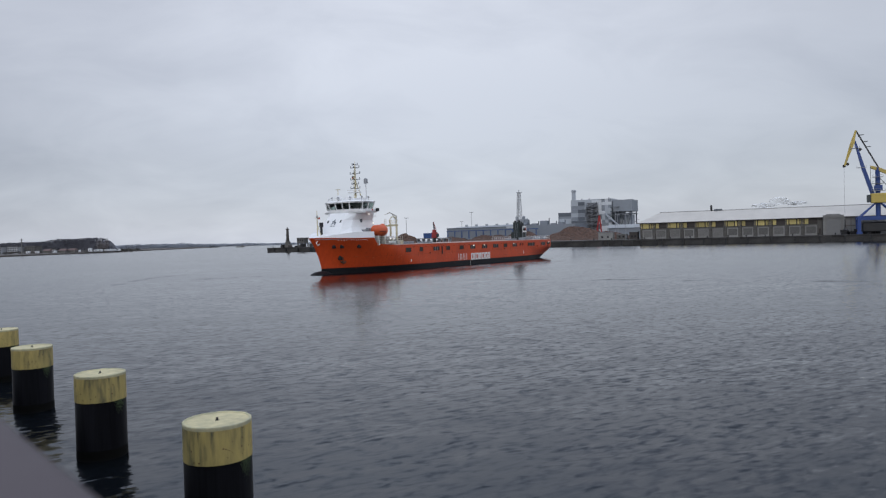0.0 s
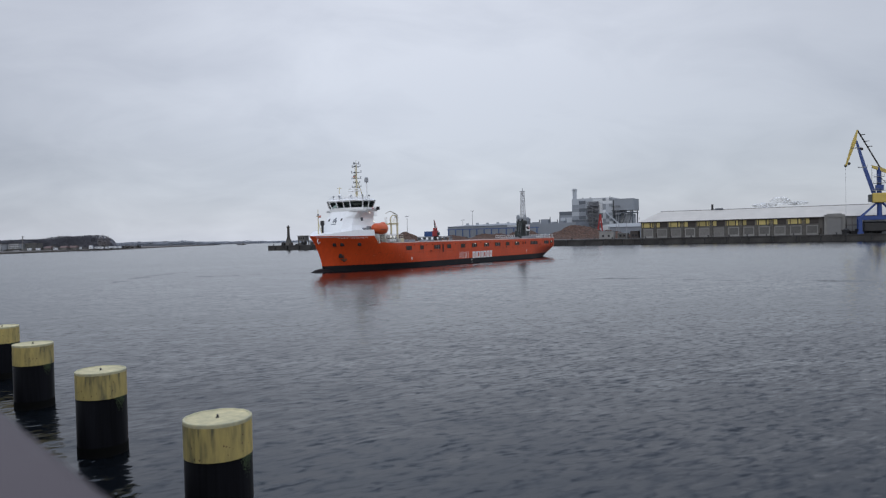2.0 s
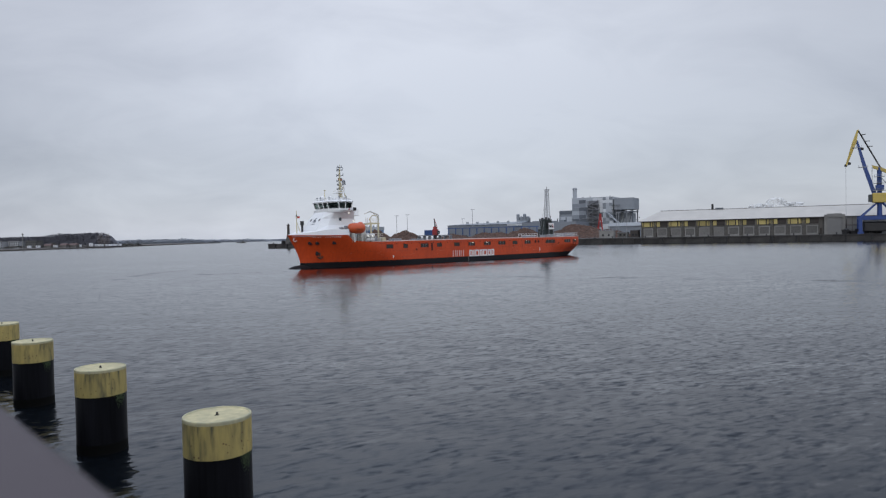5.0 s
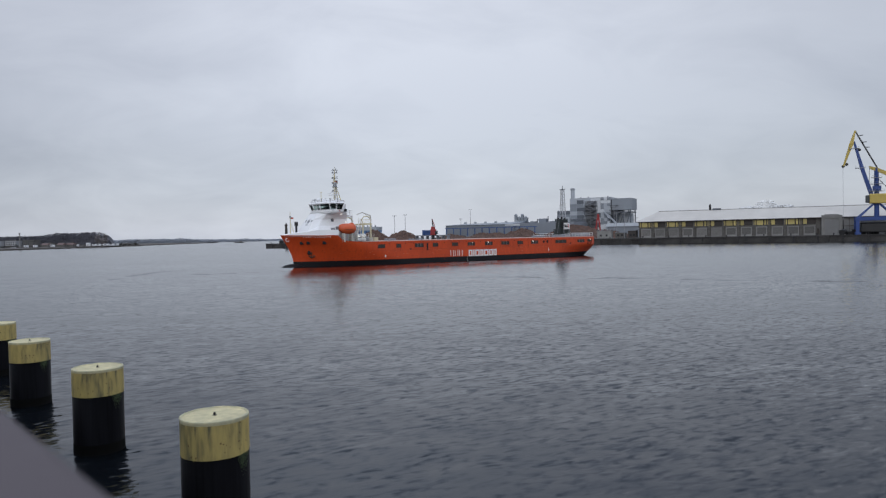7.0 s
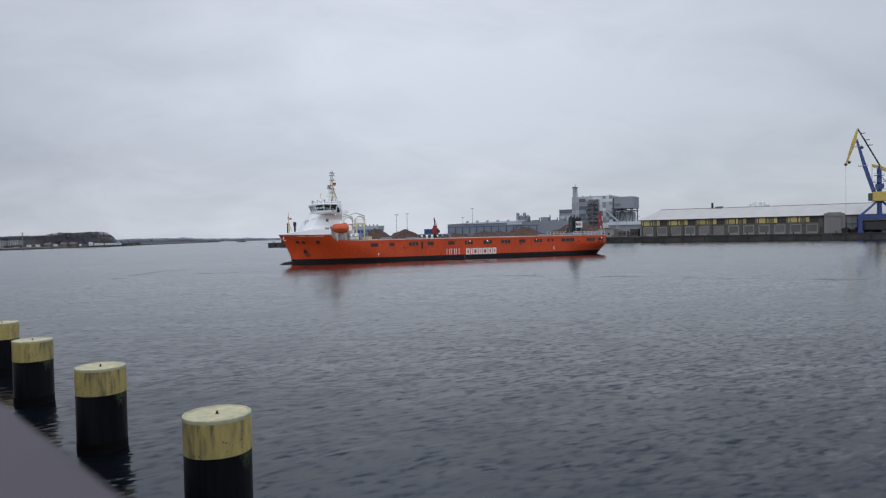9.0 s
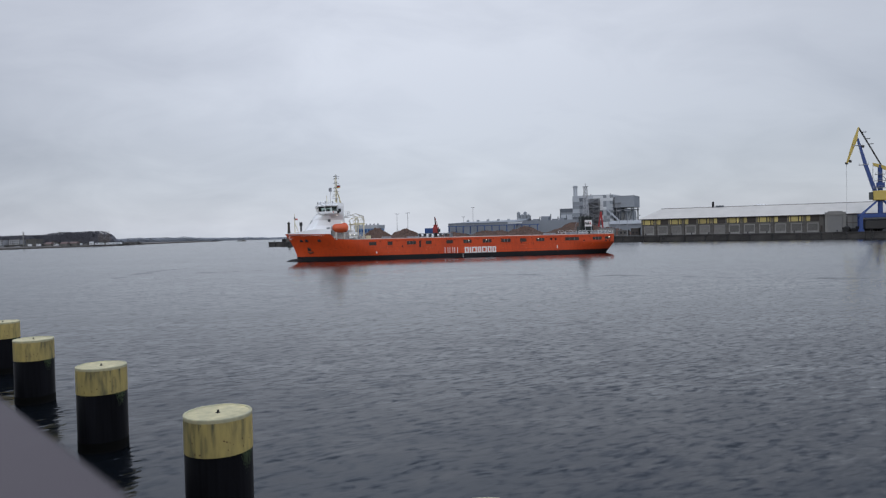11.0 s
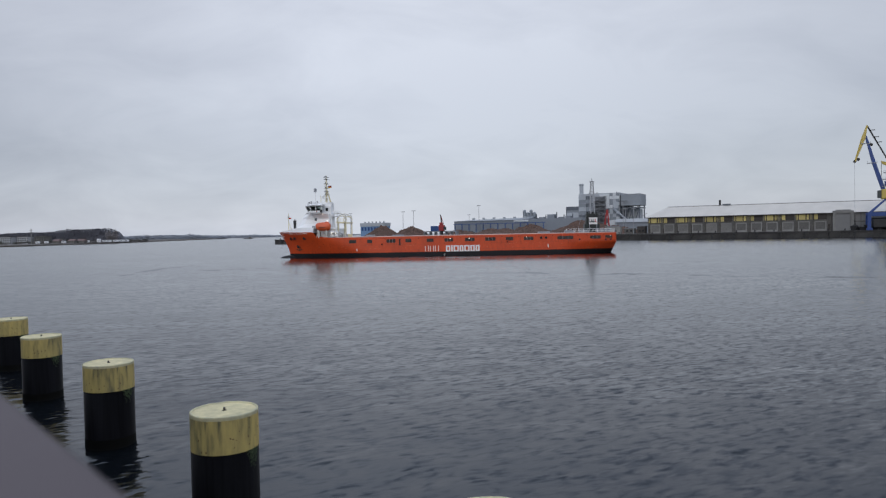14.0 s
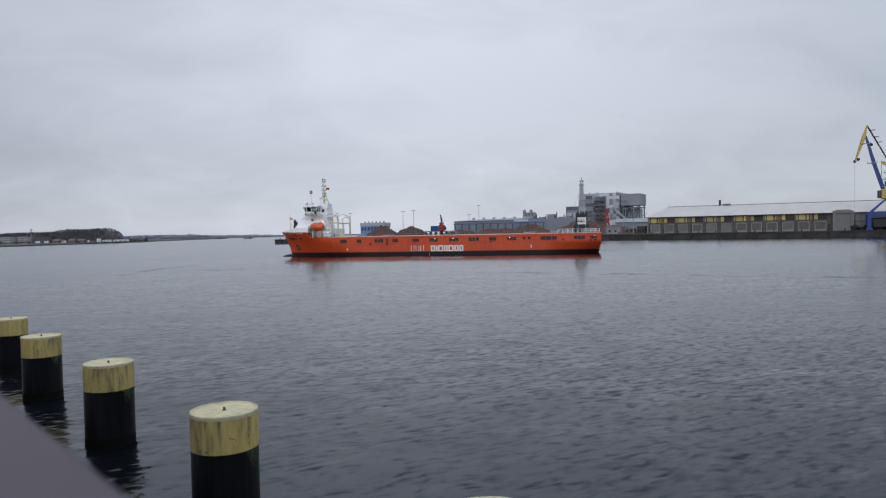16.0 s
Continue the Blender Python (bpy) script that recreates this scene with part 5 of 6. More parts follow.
    part("jib", bm, CRANEYELLOW, c, "yellow swinging jib")
    for x, z, r in ((-14.3, 34.7, .75), (-12.8, 35.6, .75), (-7.2, 42.6, .7)):
        bm = BM()
        tube(bm, (x, -.3, z), (x, .3, z), r, seg=14)
        part("sheave", bm, BLACKSTEEL, c)
    bm = BM()
    tube(bm, (-9.0, 0, 52.2), (0.4, 0, 33.0), 0.36, 0.34, 6)
    for t in (.12, .30, .44):
        p = Vector((-9.0, 0, 52.2)).lerp(Vector((.4, 0, 33.0)), t)
        box(bm, p.x - .2, p.x + 2.2, -.9, .9, p.z - .2, p.z)
    part("tie_bar", bm, BLACKSTEEL, c)
    bm = BM()
    a = [(-3.2, -.7, 34.2), (-2.6, -.7, 32.6), (-2.6, .7, 32.6), (-3.2, .7, 34.2)]
    b = [(.6, -.9, 33.0), (.6, -.9, 31.2), (.6, .9, 31.2), (.6, .9, 33.0)]
    d = [(5.6, -.9, 30.4), (5.6, -.9, 28.4), (5.6, .9, 28.4), (5.6, .9, 30.4)]
    prism(bm, a, b)
    prism(bm, b, d)
    part("counterweight_arm", bm, CRANEYELLOW, c)
    bm = BM()
    tube(bm, (-3.0, 0, 33.4), (-3.1, 0, 20), 0.1, seg=5)
    tube(bm, (1.0, 0, 27.5), (7.2, 0, 19.6), 0.16, seg=5)
    part("strut", bm, BLACKSTEEL, c)
    bm = BM()
    tube(bm, (-14.4, 0, 35), (-14.4, 0, 7.5), 0.06, seg=5)
    part("hoist_rope", bm, GREYSTEEL, c)
    bm = BM()
    ball(bm, (-14.4, 0, 1.6), 1.6, 1, .8, .9)
    tube(bm, (-14.4, 0, 2.4), (-14.4, 0, 7.8), 0.3, 0.12, 8)
    part("grab", bm, BLACKSTEEL, c, "dark bulk grab resting on the quay")


build_harbour_crane()


def build_steam():
    """Puffs of steam from works behind the warehouse, in rigid pieces."""
    c = thing("steam_plume", "thin white steam drifting up behind the warehouse roof", "steam")
    for i, (x, z, rx, rz) in enumerate(((-11, 0.6, 8.5, 1.5), (-2, 3.6, 5.5, 2.4), (9, 1.2, 6.5, 1.3))):
        bm = BM()
        bmesh.ops.create_icosphere(bm, subdivisions=4, radius=1.0)
        for v in bm.verts:
            d = v.co.copy()
            k = 1 + .42 * noise.noise(d * 1.6 + Vector((i * 7, 0, 0))) + .25 * noise.noise(d * 4.0 + Vector((0, i * 5, 0)))
            v.co = Vector((x + rx * k * d.x, 2.5 * k * d.y, z + rz * k * d.z))
        part("puff", bm, STEAM, c, smooth=True)
    return c


PLUME = build_steam()


def cladding(parent, x0, x1, z0, z1, y, cols, rows, mats, seed):
    """Checkered facade panels, each a piece of its own."""
    q = random.Random(seed)
    dx, dz = (x1 - x0) / cols, (z1 - z0) / rows
    made = {}
    for i in range(cols):
        for k in range(rows):
            mm = q.choice(mats)
            if mm is None:
                continue
            if mm not in made:
                bm = BM()
                box(bm, 0.06, dx - 0.06, -0.25, 0, 0.06, dz - 0.06)
                o = part("cladding_panel", bm, mm, parent)
                o.matrix_basis = pose(x0 + dx * i, y, z0 + dz * k)
                made[mm] = o.data
            else:
                shared("cladding_panel", made[mm], parent, pose(x0 + dx * i, y, z0 + dz * k))


def build_plant():
    p = thing("power_plant", "grey biomass plant with checkered cladding and a tall stack", "power plant", on_quay(0, 150, TOP))
    z = -TOP
    bm = BM()
    box(bm, -65, -32, 0, 30, 0, 35 + z)
    part("boiler_house", bm, PLANTLIGHT, p, "pale grey boiler house")
    cladding(p, -64.8, -48, 6, 30, 0, 3, 8, [PLANTDARK, PLANTLIGHT, PLANTMID, PLANTDARK], 2)
    cladding(p, -48, -40, 4, 31, 0, 1, 7, [PLANTLIGHT, PLANTDARK, PLANTWHITE], 5)
    cladding(p, -40, -32.2, 8, 31.5, 0, 3, 10, [PLANTWHITE, PLANTLIGHT, PLANTMID, PLANTMID], 9)
    bm = BM()
    for x in (-51.6, -47.2, -42.8):
        for y in (-3.7, -.3):
            box(bm, x - .22, x + .22, y - .22, y + .22, 0, 29)
    for k in range(8):
        box(bm, -52, -42.5, -3.8, -.02, 3.6 * k + .1, 3.6 * k + .45)
        box(bm, -52, -42.5, -3.85, -3.75, 3.6 * k + 1.3, 3.6 * k + 1.45)
        tube(bm, (-51.5 if k % 2 else -43, -3, 3.6 * k), (-43 if k % 2 else -51.5, -3, 3.6 * k + 3.6), .45, seg=4)
    box(bm, -51, -43.4, -.9, -.02, 2, 29)
    part("stair_tower", bm, STAIRGREY, p, "open grey stair tower")
    bm = BM()
    box(bm, -40, -36, -1, 0, 6, 10)
    part("white_door", bm, PLANTWHITE, p)
    bm = BM()
    tube(bm, (-64.2, 6, 0), (-64.2, 6, 43.6 + z), 1.75, 1.6, 20)
    tube(bm, (-64.2, 6, 42.3 + z), (-64.2, 6, 43.0 + z), 2.1, seg=20)
    part("stack", bm, PLANTLIGHT, p, "pale round exhaust stack")
    bm = BM()
    box(bm, -32, -28, 2, 26, 0, 33 + z)
    for k in range(8):
        box(bm, -33, -26, -1.5, 2, 3.5 * k, 3.5 * k + .4)
    part("lift_shaft", bm, PLANTDARK, p)
    bm = BM()
    prism(bm, [(-31, 0, 24.5 + z), (-16, 0, 24.5 + z), (-16, 22, 24.5 + z), (-31, 22, 24.5 + z)], [(-31, 0, 33.6 + z), (-16, 0, 33.6 + z), (-16, 22, 33.6 + z), (-31, 22, 33.6 + z)])
    soften(bm, 0.8)
    part("fuel_silo", bm, PLANTMID, p, "raised grey silo box")
    bm = BM()
    for x in (-27, -22, -17):
        for y in (1.5, 20):
            tube(bm, (x, y, 0), (x, y, 24.6 + z), 0.5, seg=8)
    for x in (-27, -22):
        tube(bm, (x, 1.5, 4), (x + 5, 1.5, 20), 0.3, seg=6)
    box(bm, -30, -16, 0.5, 20, 22.4 + z, 23.2 + z)
    part("silo_leg", bm, PLANTDARK, p)
    bm = BM()
    box(bm, -29, -19, 8, 24, 0, 22 + z)
    part("ash_house", bm, PLANTLIGHT, p)
    bm = BM()
    prism(bm, [(-37, -3, 24 + z), (-37, -1, 24 + z), (-37, -1, 22.6 + z), (-37, -3, 22.6 + z)], [(-20, -14, 7), (-20, -12, 7), (-20, -12, 5.6), (-20, -14, 5.6)])
    part("conveyor", bm, PLANTLIGHT, p, "inclined conveyor gallery")
    bm = BM()
    box(bm, -76, -65, 2, 24, 0, 25 + z)
    box(bm, -78.5, -64, -3, 2, 8.5, 10.3)
    annex = part("annex", bm, PLANTMID, p)
    bm = BM()
    box(bm, -76.2, -65, 1.7, 2.0, 22.2 + z, 25.2 + z)
    box(bm, -76.2, -75.4, 1.7, 2.0, 0, 22 + z)
    part("annex_band", bm, PLANTDARK, annex)
    bm = BM()
    box(bm, -75.4, -66, 1.6, 2.0, 10.5, 17)
    part("annex_panel", bm, PLANTLIGHT, annex)
    bm = BM()
    box(bm, -30, 10, -20, 0, 0, 8)
    part("low_hall", bm, HALLGREY, p)
    bm = BM()
    prism(bm, [(-31, -21, 8), (11, -21, 8), (11, 1, 8), (-31, 1, 8)], [(-30, -20, 10.6), (10, -20, 10.6), (10, 0, 10.6), (-30, 0, 10.6)])
    part("low_roof", bm, PLANTLIGHT, p, "pale flat roof")
    for x in (-58, -52, -36):
        bm = BM()
        tube(bm, (x, 8, 34 + z), (x, 8, 36.2 + z), 0.5, seg=8)
        part("roof_pipe", bm, GREYSTEEL, p)


build_plant()


def build_hall():
    h = thing("factory_hall", "long low grey factory hall with a blue framed canopy", "factory hall", on_quay(0, 100, TOP))
    bm = BM()
    box(bm, -156, -97, 6, 60, 0, 11.6)
    part("hall_body", bm, HALLGREY, h)
    bm = BM()
    box(bm, -98, -50, 8, 60, 0, 12.2)
    part("hall_extension", bm, HALLGREY, h)
    bm = BM()
    prism(bm, [(-157, 5, 11.6), (-96, 5, 11.6), (-96, 61, 11.6), (-157, 61, 11.6)], [(-150, 30, 13.0), (-96, 30, 13.8), (-96, 34, 13.8), (-150, 34, 13.0)])
    part("hall_roof", bm, PLANTMID, h)
    for k in range(13):
        bm = BM()
        x = -152 + 6.2 * k
        box(bm, x - .22, x + .22, -1, 0, 0, 9.2)
        part("canopy_post", bm, BLUEPAINT, h, "blue steel post")
    bm = BM()
    box(bm, -153, -76, -1.2, .2, 8.9, 9.4)
    part("canopy_beam", bm, BLUEPAINT, h)
    bm = BM()
    box(bm, -150, -100, 5.6, 6, 1.5, 7.5)
    part("shaded_frontage", bm, PLANTMID, h)
    bm = BM()
    box(bm, -104, -92, 5.4, 6, 10.2, 11.6)
    part("sign_strip", bm, PLANTWHITE, h)
    for k in range(6):
        bm = BM()
        x = -146 + 9 * k
        box(bm, x, x + 1.6, 20, 22, 12, 14.4)
        part("roof_unit", bm, PLANTLIGHT, h)
    for k in range(4):
        s = thing("silo", "round grey storage silo behind the hall", "silo", on_quay(-118.4 + 3.0 * k, 168, TOP), group="silos behind the hall")
        bm = BM()
        tube(bm, (0, 0, 0), (0, 0, 20.4 - (k % 2) * 2.2), 1.4, seg=16)
        tube(bm, (0, 0, 20.4 - (k % 2) * 2.2), (0, 0, 21.2 - (k % 2) * 2.2), 1.4, 0.5, 16)
        part("silo_shell", bm, PLANTMID, s, smooth=False)
    for s0, w, hh in ((-101, 5, 3.4), (-92, 4, 2.2), (-85, 6, 4.2), (-76, 3, 2.0), (-70, 4, 2.6)):
        s = thing("filter_house", "grey filter house on the hall roof", "filter house", on_quay(s0, 130, TOP + 11.5))
        bm = BM()
        box(bm, 0, w, 0, 6, 0, hh)
        part("filter_body", bm, HALLGREY, s)
        bm = BM()
        tube(bm, (w + 1, 3, 0), (w + 1, 3, hh + 1.8), 0.4, seg=8)
        part("filter_pipe", bm, PLANTDARK, s)


build_hall()


def build_blue_hall():
    h = thing("blue_hall", "blue clad storage shed with a pale roof edge", "shed", on_quay(-204, 42, TOP))
    bm = BM()
    box(bm, 0, 21, 0, 9, 0, 8.6)
    part("shed_wall", bm, BLUEHALL, h)
    bm = BM()
    box(bm, -.3, 21.3, -.3, 9.3, 8.6, 11.2)
    part("shed_roof", bm, PLANTLIGHT, h)
    bm = BM()
    for k in range(7):
        box(bm, 1 + 2.8 * k, 2.6 + 2.8 * k, -.2, 0, 5.4, 8.0)
    part("shed_window", bm, BLUEPAINT, h)
    for k in range(6):
        bm = BM()
        tube(bm, (1.5 + 3.4 * k, 4, 11.1), (1.5 + 3.4 * k, 4, 12.4), .7, .5, 8)
        part("roof_cowl", bm, PLANTMID, h)


build_blue_hall()


def build_heap(s, inland, rx, ry, h, seed, label):
    n = 72
    bm = BM()
    grid = []
    off = seed * 7.3
    for i in range(n):
        row = []
        for k in range(n):
            u, v = 2 * i / (n - 1) - 1, 2 * k / (n - 1) - 1
            d = math.sqrt(u * u + v * v)
            z = max(0.0, 1 - d ** 1.35)
            j = noise.noise((u * 2.2 + off, v * 2.2, 0)) * 0.24 + noise.noise((u * 6 + off, v * 6, 2)) * 0.12 + noise.noise((u * 17 + off, v * 17, 5)) * 0.12
            row.append(bm.verts.new((u * rx, v * ry, h * max(-0.02, z * (1 + j) + (j * 0.3 if d < 0.95 else 0)) - 0.05)))
        grid.append(row)
    for i in range(n - 1):
        for k in range(n - 1):
            bm.faces.new((grid[i][k], grid[i + 1][k], grid[i + 1][k + 1], grid[i][k + 1]))
    ob = part("bark_mound", bm, TIMBERHEAP)
    ob.matrix_basis = on_quay(s, inland)
    tagged(ob, label, "heap", "heaps on the quay")


build_heap(-183, 40, 16, 14, 8.6, 1, "brown heap of scrap wood on the quay")
build_heap(-158, 40, 15, 12, 7.8, 9, "dark brown rounded heap of scrap wood")
build_heap(-37, 70, 31, 16, 8.6, 3, "wide reddish-brown heap of scrap timber before the plant")
build_heap(-77, 70, 20, 14, 7.2, 4, "low brown heap of bark")
build_heap(-100, 66, 24, 12, 5.6, 5, "low dark heap of bark")
build_heap(-128, 60, 20, 10, 4.2, 6, "low spread of dark scrap")
build_heap(-12, 60, 16, 10, 5.2, 7, "low brown heap beside the apron")


def build_handler(s, inland, h, turn, label):
    c = thing("material_handler", label, "material handler", on_quay(s, inland, TOP, turn))
    bm = BM()
    for y in (-1.6, 1.6):
        box(bm, -2.6, 2.6, y - .45, y + .45, 0, 1.1)
    soften(bm, .25)
    part("track", bm, BLACKSTEEL, c)
    bm = BM()
    tube(bm, (0, 0, 1), (0, 0, h * .27), 1.1, 1.0, 12)
    part("pedestal", bm, BLACKSTEEL, c)
    bm = BM()
    box(bm, -1.7, 1.9, -1.5, 1.5, h * .26, h * .26 + 4.2)
    box(bm, -1.2, 1.0, -1.3, 1.3, h * .26 + 4.2, h * .26 + 6.0)
    soften(bm, .3)
    part("upper_body", bm, MACHINERED, c, "red upper body")
    bm = BM()
    box(bm, 1.8, 3.2, -.9, .9, h * .30, h * .30 + 2.4)
    soften(bm, .2)
    part("cab", bm, GLASS, c)
    bm = BM()
    prism(bm, [(-.2, -.4, h * .45), (.8, -.4, h * .45), (.8, .4, h * .45), (-.2, .4, h * .45)], [(-1.0, -.25, h), (-.5, -.25, h), (-.5, .25, h), (-1.0, .25, h)])
    part("boom", bm, BLACKSTEEL, c)
    bm = BM()
    tube(bm, (-.7, 0, h), (1.6, 0, h * .60), .2, .18, 6)
    part("stick", bm, MACHINERED, c)


build_handler(-131, 36, 15.6, 0, "red material handler with a raised dark boom")


def build_red_grab():
    c = thing("log_loader", "red log loader with a folded boom beside the heap", "log loader", on_quay(-28.5, 96))
    bm = BM()
    box(bm, -4.6, 0, -1.6, 1.6, 0, 3)
    soften(bm, .25)
    part("carriage", bm, BLACKSTEEL, c)
    bm = BM()
    box(bm, -4.6, -.6, -1.5, 1.5, 3, 6.5)
    soften(bm, .3)
    part("upper_body", bm, MACHINERED, c)
    bm = BM()
    prism(bm, [(-2.4, -.5, 6), (-1.3, -.5, 6), (-1.3, .5, 6), (-2.4, .5, 6)], [(-.5, -.4, 17), (.3, -.4, 17), (.3, .4, 17), (-.5, .4, 17)])
    part("boom", bm, MACHINERED, c)
    bm = BM()
    prism(bm, [(-.6, -.4, 16.6), (.6, -.4, 17), (.6, .4, 17), (-.6, .4, 16.6)], [(1.0, -.3, 4.5), (1.8, -.3, 4.7), (1.8, .3, 4.7), (1.0, .3, 4.5)])
    part("stick", bm, MACHINERED, c)
    bm = BM()
    ball(bm, (1.4, 0, 3.6), 1.2, 1, .7, 1)
    part("grapple", bm, MACHINERED, c)


build_red_grab()


def build_container(s, inland, z, turn, mat, label, w=9.8):
    c = thing("container", label, "container", on_quay(s, inland, z, turn), group="containers on the quay")
    bm = BM()
    box(bm, 0, w, 0, 2.6, 0, 3.6)
    soften(bm, .06)
    part("box", bm, mat, c)
    bm = BM()
    for k in range(int(w / .5)):
        box(bm, .2 + .5 * k, .42 + .5 * k, -.06, 0, .2, 3.4)
    part("corrugation", bm, mat, c)


def build_platform():
    c = thing("loading_platform", "dark steel loading platform on the quay", "platform", on_quay(-146, 37, TOP))
    bm = BM()
    box(bm, 0, 26, 0, 4, 3.4, 4.1)
    part("slab", bm, GREYSTEEL, c)
    for k in range(7):
        bm = BM()
        box(bm, 4.2 * k, 4.2 * k + .5, 0, 4, 0, 3.4)
        part("support", bm, GREYSTEEL, c)


build_platform()
build_container(-141, 38, TOP + 4.1, 0, BLUEPAINT, "blue steel container on the loading platform")


def build_lamp_post(s, inland, h):
    c = thing("street_lamp", "tall thin harbour lamp post with a double head", "street lamp", on_quay(s, inland), group="harbour lamp posts")
    bm = BM()
    tube(bm, (0, 0, 0), (0, 0, h), .22, .13, 8)
    part("post", bm, GREYSTEEL, c)
    bm = BM()
    box(bm, -1.6, 1.6, -.25, .25, h, h + .35)
    part("lamp_head", bm, GREYSTEEL, c)


for s, i, h in ((-165, 40, 18.6), (-156, 40, 19), (-131, 100, 23.4), (-9, 60, 20.5), (4, 30, 15), (-224, 40, 19), (-216, 46, 18.8), (-149, 120, 17)):
    build_lamp_post(s, i, h)
build_lamp_post(-3, 40, 15.5)


def build_pier_end():
    c = thing("pier_beacon", "stout stone harbour beacon on the pier end", "beacon", on_quay(-241, 10))
    bm = BM()
    prism(bm, [(-1.5, -1.5, 0), (1.5, -1.5, 0), (1.5, 1.5, 0), (-1.5, 1.5, 0)], [(-.9, -.9, 6), (.9, -.9, 6), (.9, .9, 6), (-.9, .9, 6)])
    tube(bm, (0, 0, 5.8), (0, 0, 13.2), 1.15, .85, 10)
    tube(bm, (0, 0, 13.2), (0, 0, 14.0), 1.25, 1.2, 10)
    tower = part("tower", bm, BAYDARK, c)
    bm = BM()
    box(bm, -1.9, 2.6, -1.9, 1.9, 0, 2.2)
    box(bm, -1.3, 1.6, -1.3, 1.3, 2.2, 4.4)
    soften(bm, .15)
    part("plinth", bm, WALLGREY, tower)
    bm = BM()
    tube(bm, (0, 0, 14.0), (0, 0, 14.9), .5, .4, 8)
    part("lantern", bm, BLACKSTEEL, tower)
    c = thing("pier_shed", "small grey raised pier shed", "shed", on_quay(-234, 12))
    bm = BM()
    box(bm, 0, 6.4, 0, 5, 3.0, 6.6)
    box(bm, -.4, 6.8, -.4, 5.4, 6.6, 7.0)
    body = part("shed_body", bm, WALLGREY, c)
    for x in (.8, 2.8, 4.8):
        bm = BM()
        box(bm, x, x + 1.1, -.06, .1, 4.4, 5.7)
        part("shed_window", bm, DARK, body)
    for x in (.5, 3.2, 5.9):
        for y in (.5, 5.5):
            bm = BM()
            box(bm, x - .3, x + .3, y - .3, y + .3, 0, 3.2)
            part("shed_leg", bm, WALLGREY, c)
    q = random.Random(17)
    for k in range(14):
        w, h = q.uniform(1.0, 2.6), q.uniform(.8, 2.6)
        b = thing("crate", "dark stacked crate on the pier", "crate", on_quay(-247 + 2.9 * k + q.uniform(-.6, .6), 6 + q.uniform(0, 8), TOP, q.uniform(-20, 20)), group="crates on the pier")
        bm = BM()
        box(bm, 0, w, 0, 1.6, .12, h)
        soften(bm, .05)
        body = part("crate_body", bm, (BAYDARK, BLACKSTEEL, WALLGREY)[k % 3], b)
        bm = BM()
        for u in (.1, w - .3):
            box(bm, u, u + .2, 0, 1.6, 0, .12)
        part("skid", bm, BLACKSTEEL, b)
    for k in range(9):
        b = thing("bollard", "short dark mooring bollard on the pier edge", "bollard", on_quay(-248 + 7.5 * k, 1.6, TOP + .1), group="bollards on the quay")
        bm = BM()
        tube(bm, (0, 0, 0), (0, 0, .8), .3, .26, 10)
        tube(bm, (0, 0, .7), (0, 0, .95), .45, seg=10)
        part("post", bm, BLACKSTEEL, b)


build_pier_end()


def build_truck(s, inland, w, h, mat, label, turn=0):
    c = thing("truck", label, "truck", on_quay(s, inland, TOP, turn), group="parked trucks")
    bm = BM()
    box(bm, 2.4, 2.4 + w, 0, 2.5, 1.0, h)
    soften(bm, .08)
    part("load_body", bm, mat, c)
    bm = BM()
    prism(bm, [(0, 0, .8), (2.2, 0, .8), (2.2, 2.4, .8), (0, 2.4, .8)], [(.4, .1, 3.0), (2.2, .1, 3.0), (2.2, 2.3, 3.0), (.4, 2.3, 3.0)])
    soften(bm, .12)
    cab = part("cab", bm, mat, c)
    bm = BM()
    box(bm, .5, 1.8, -.03, .1, 1.9, 2.7)
    part("window", bm, GLASS, cab)
    for u in (1.0, 3.6, w + 1.2):
        bm = BM()
        tube(bm, (u, -.05, .5), (u, .35, .5), .5, seg=12)
        part("wheel", bm, BLACKSTEEL, c)


q_truck = random.Random(8)
for k in range(13):
    build_truck(-152 + 7.6 * k + q_truck.uniform(-2, 2), 84 + q_truck.uniform(-3, 3), q_truck.uniform(2.5, 6), q_truck.uniform(2.4, 4.4), (BLACKSTEEL, PLANTDARK, BLACKSTEEL, HALLGREY)[k % 4], ("dark parked truck before the hall", "dark grey parked truck before the hall", "black parked tipper before the hall", "grey parked van before the hall")[k % 4])


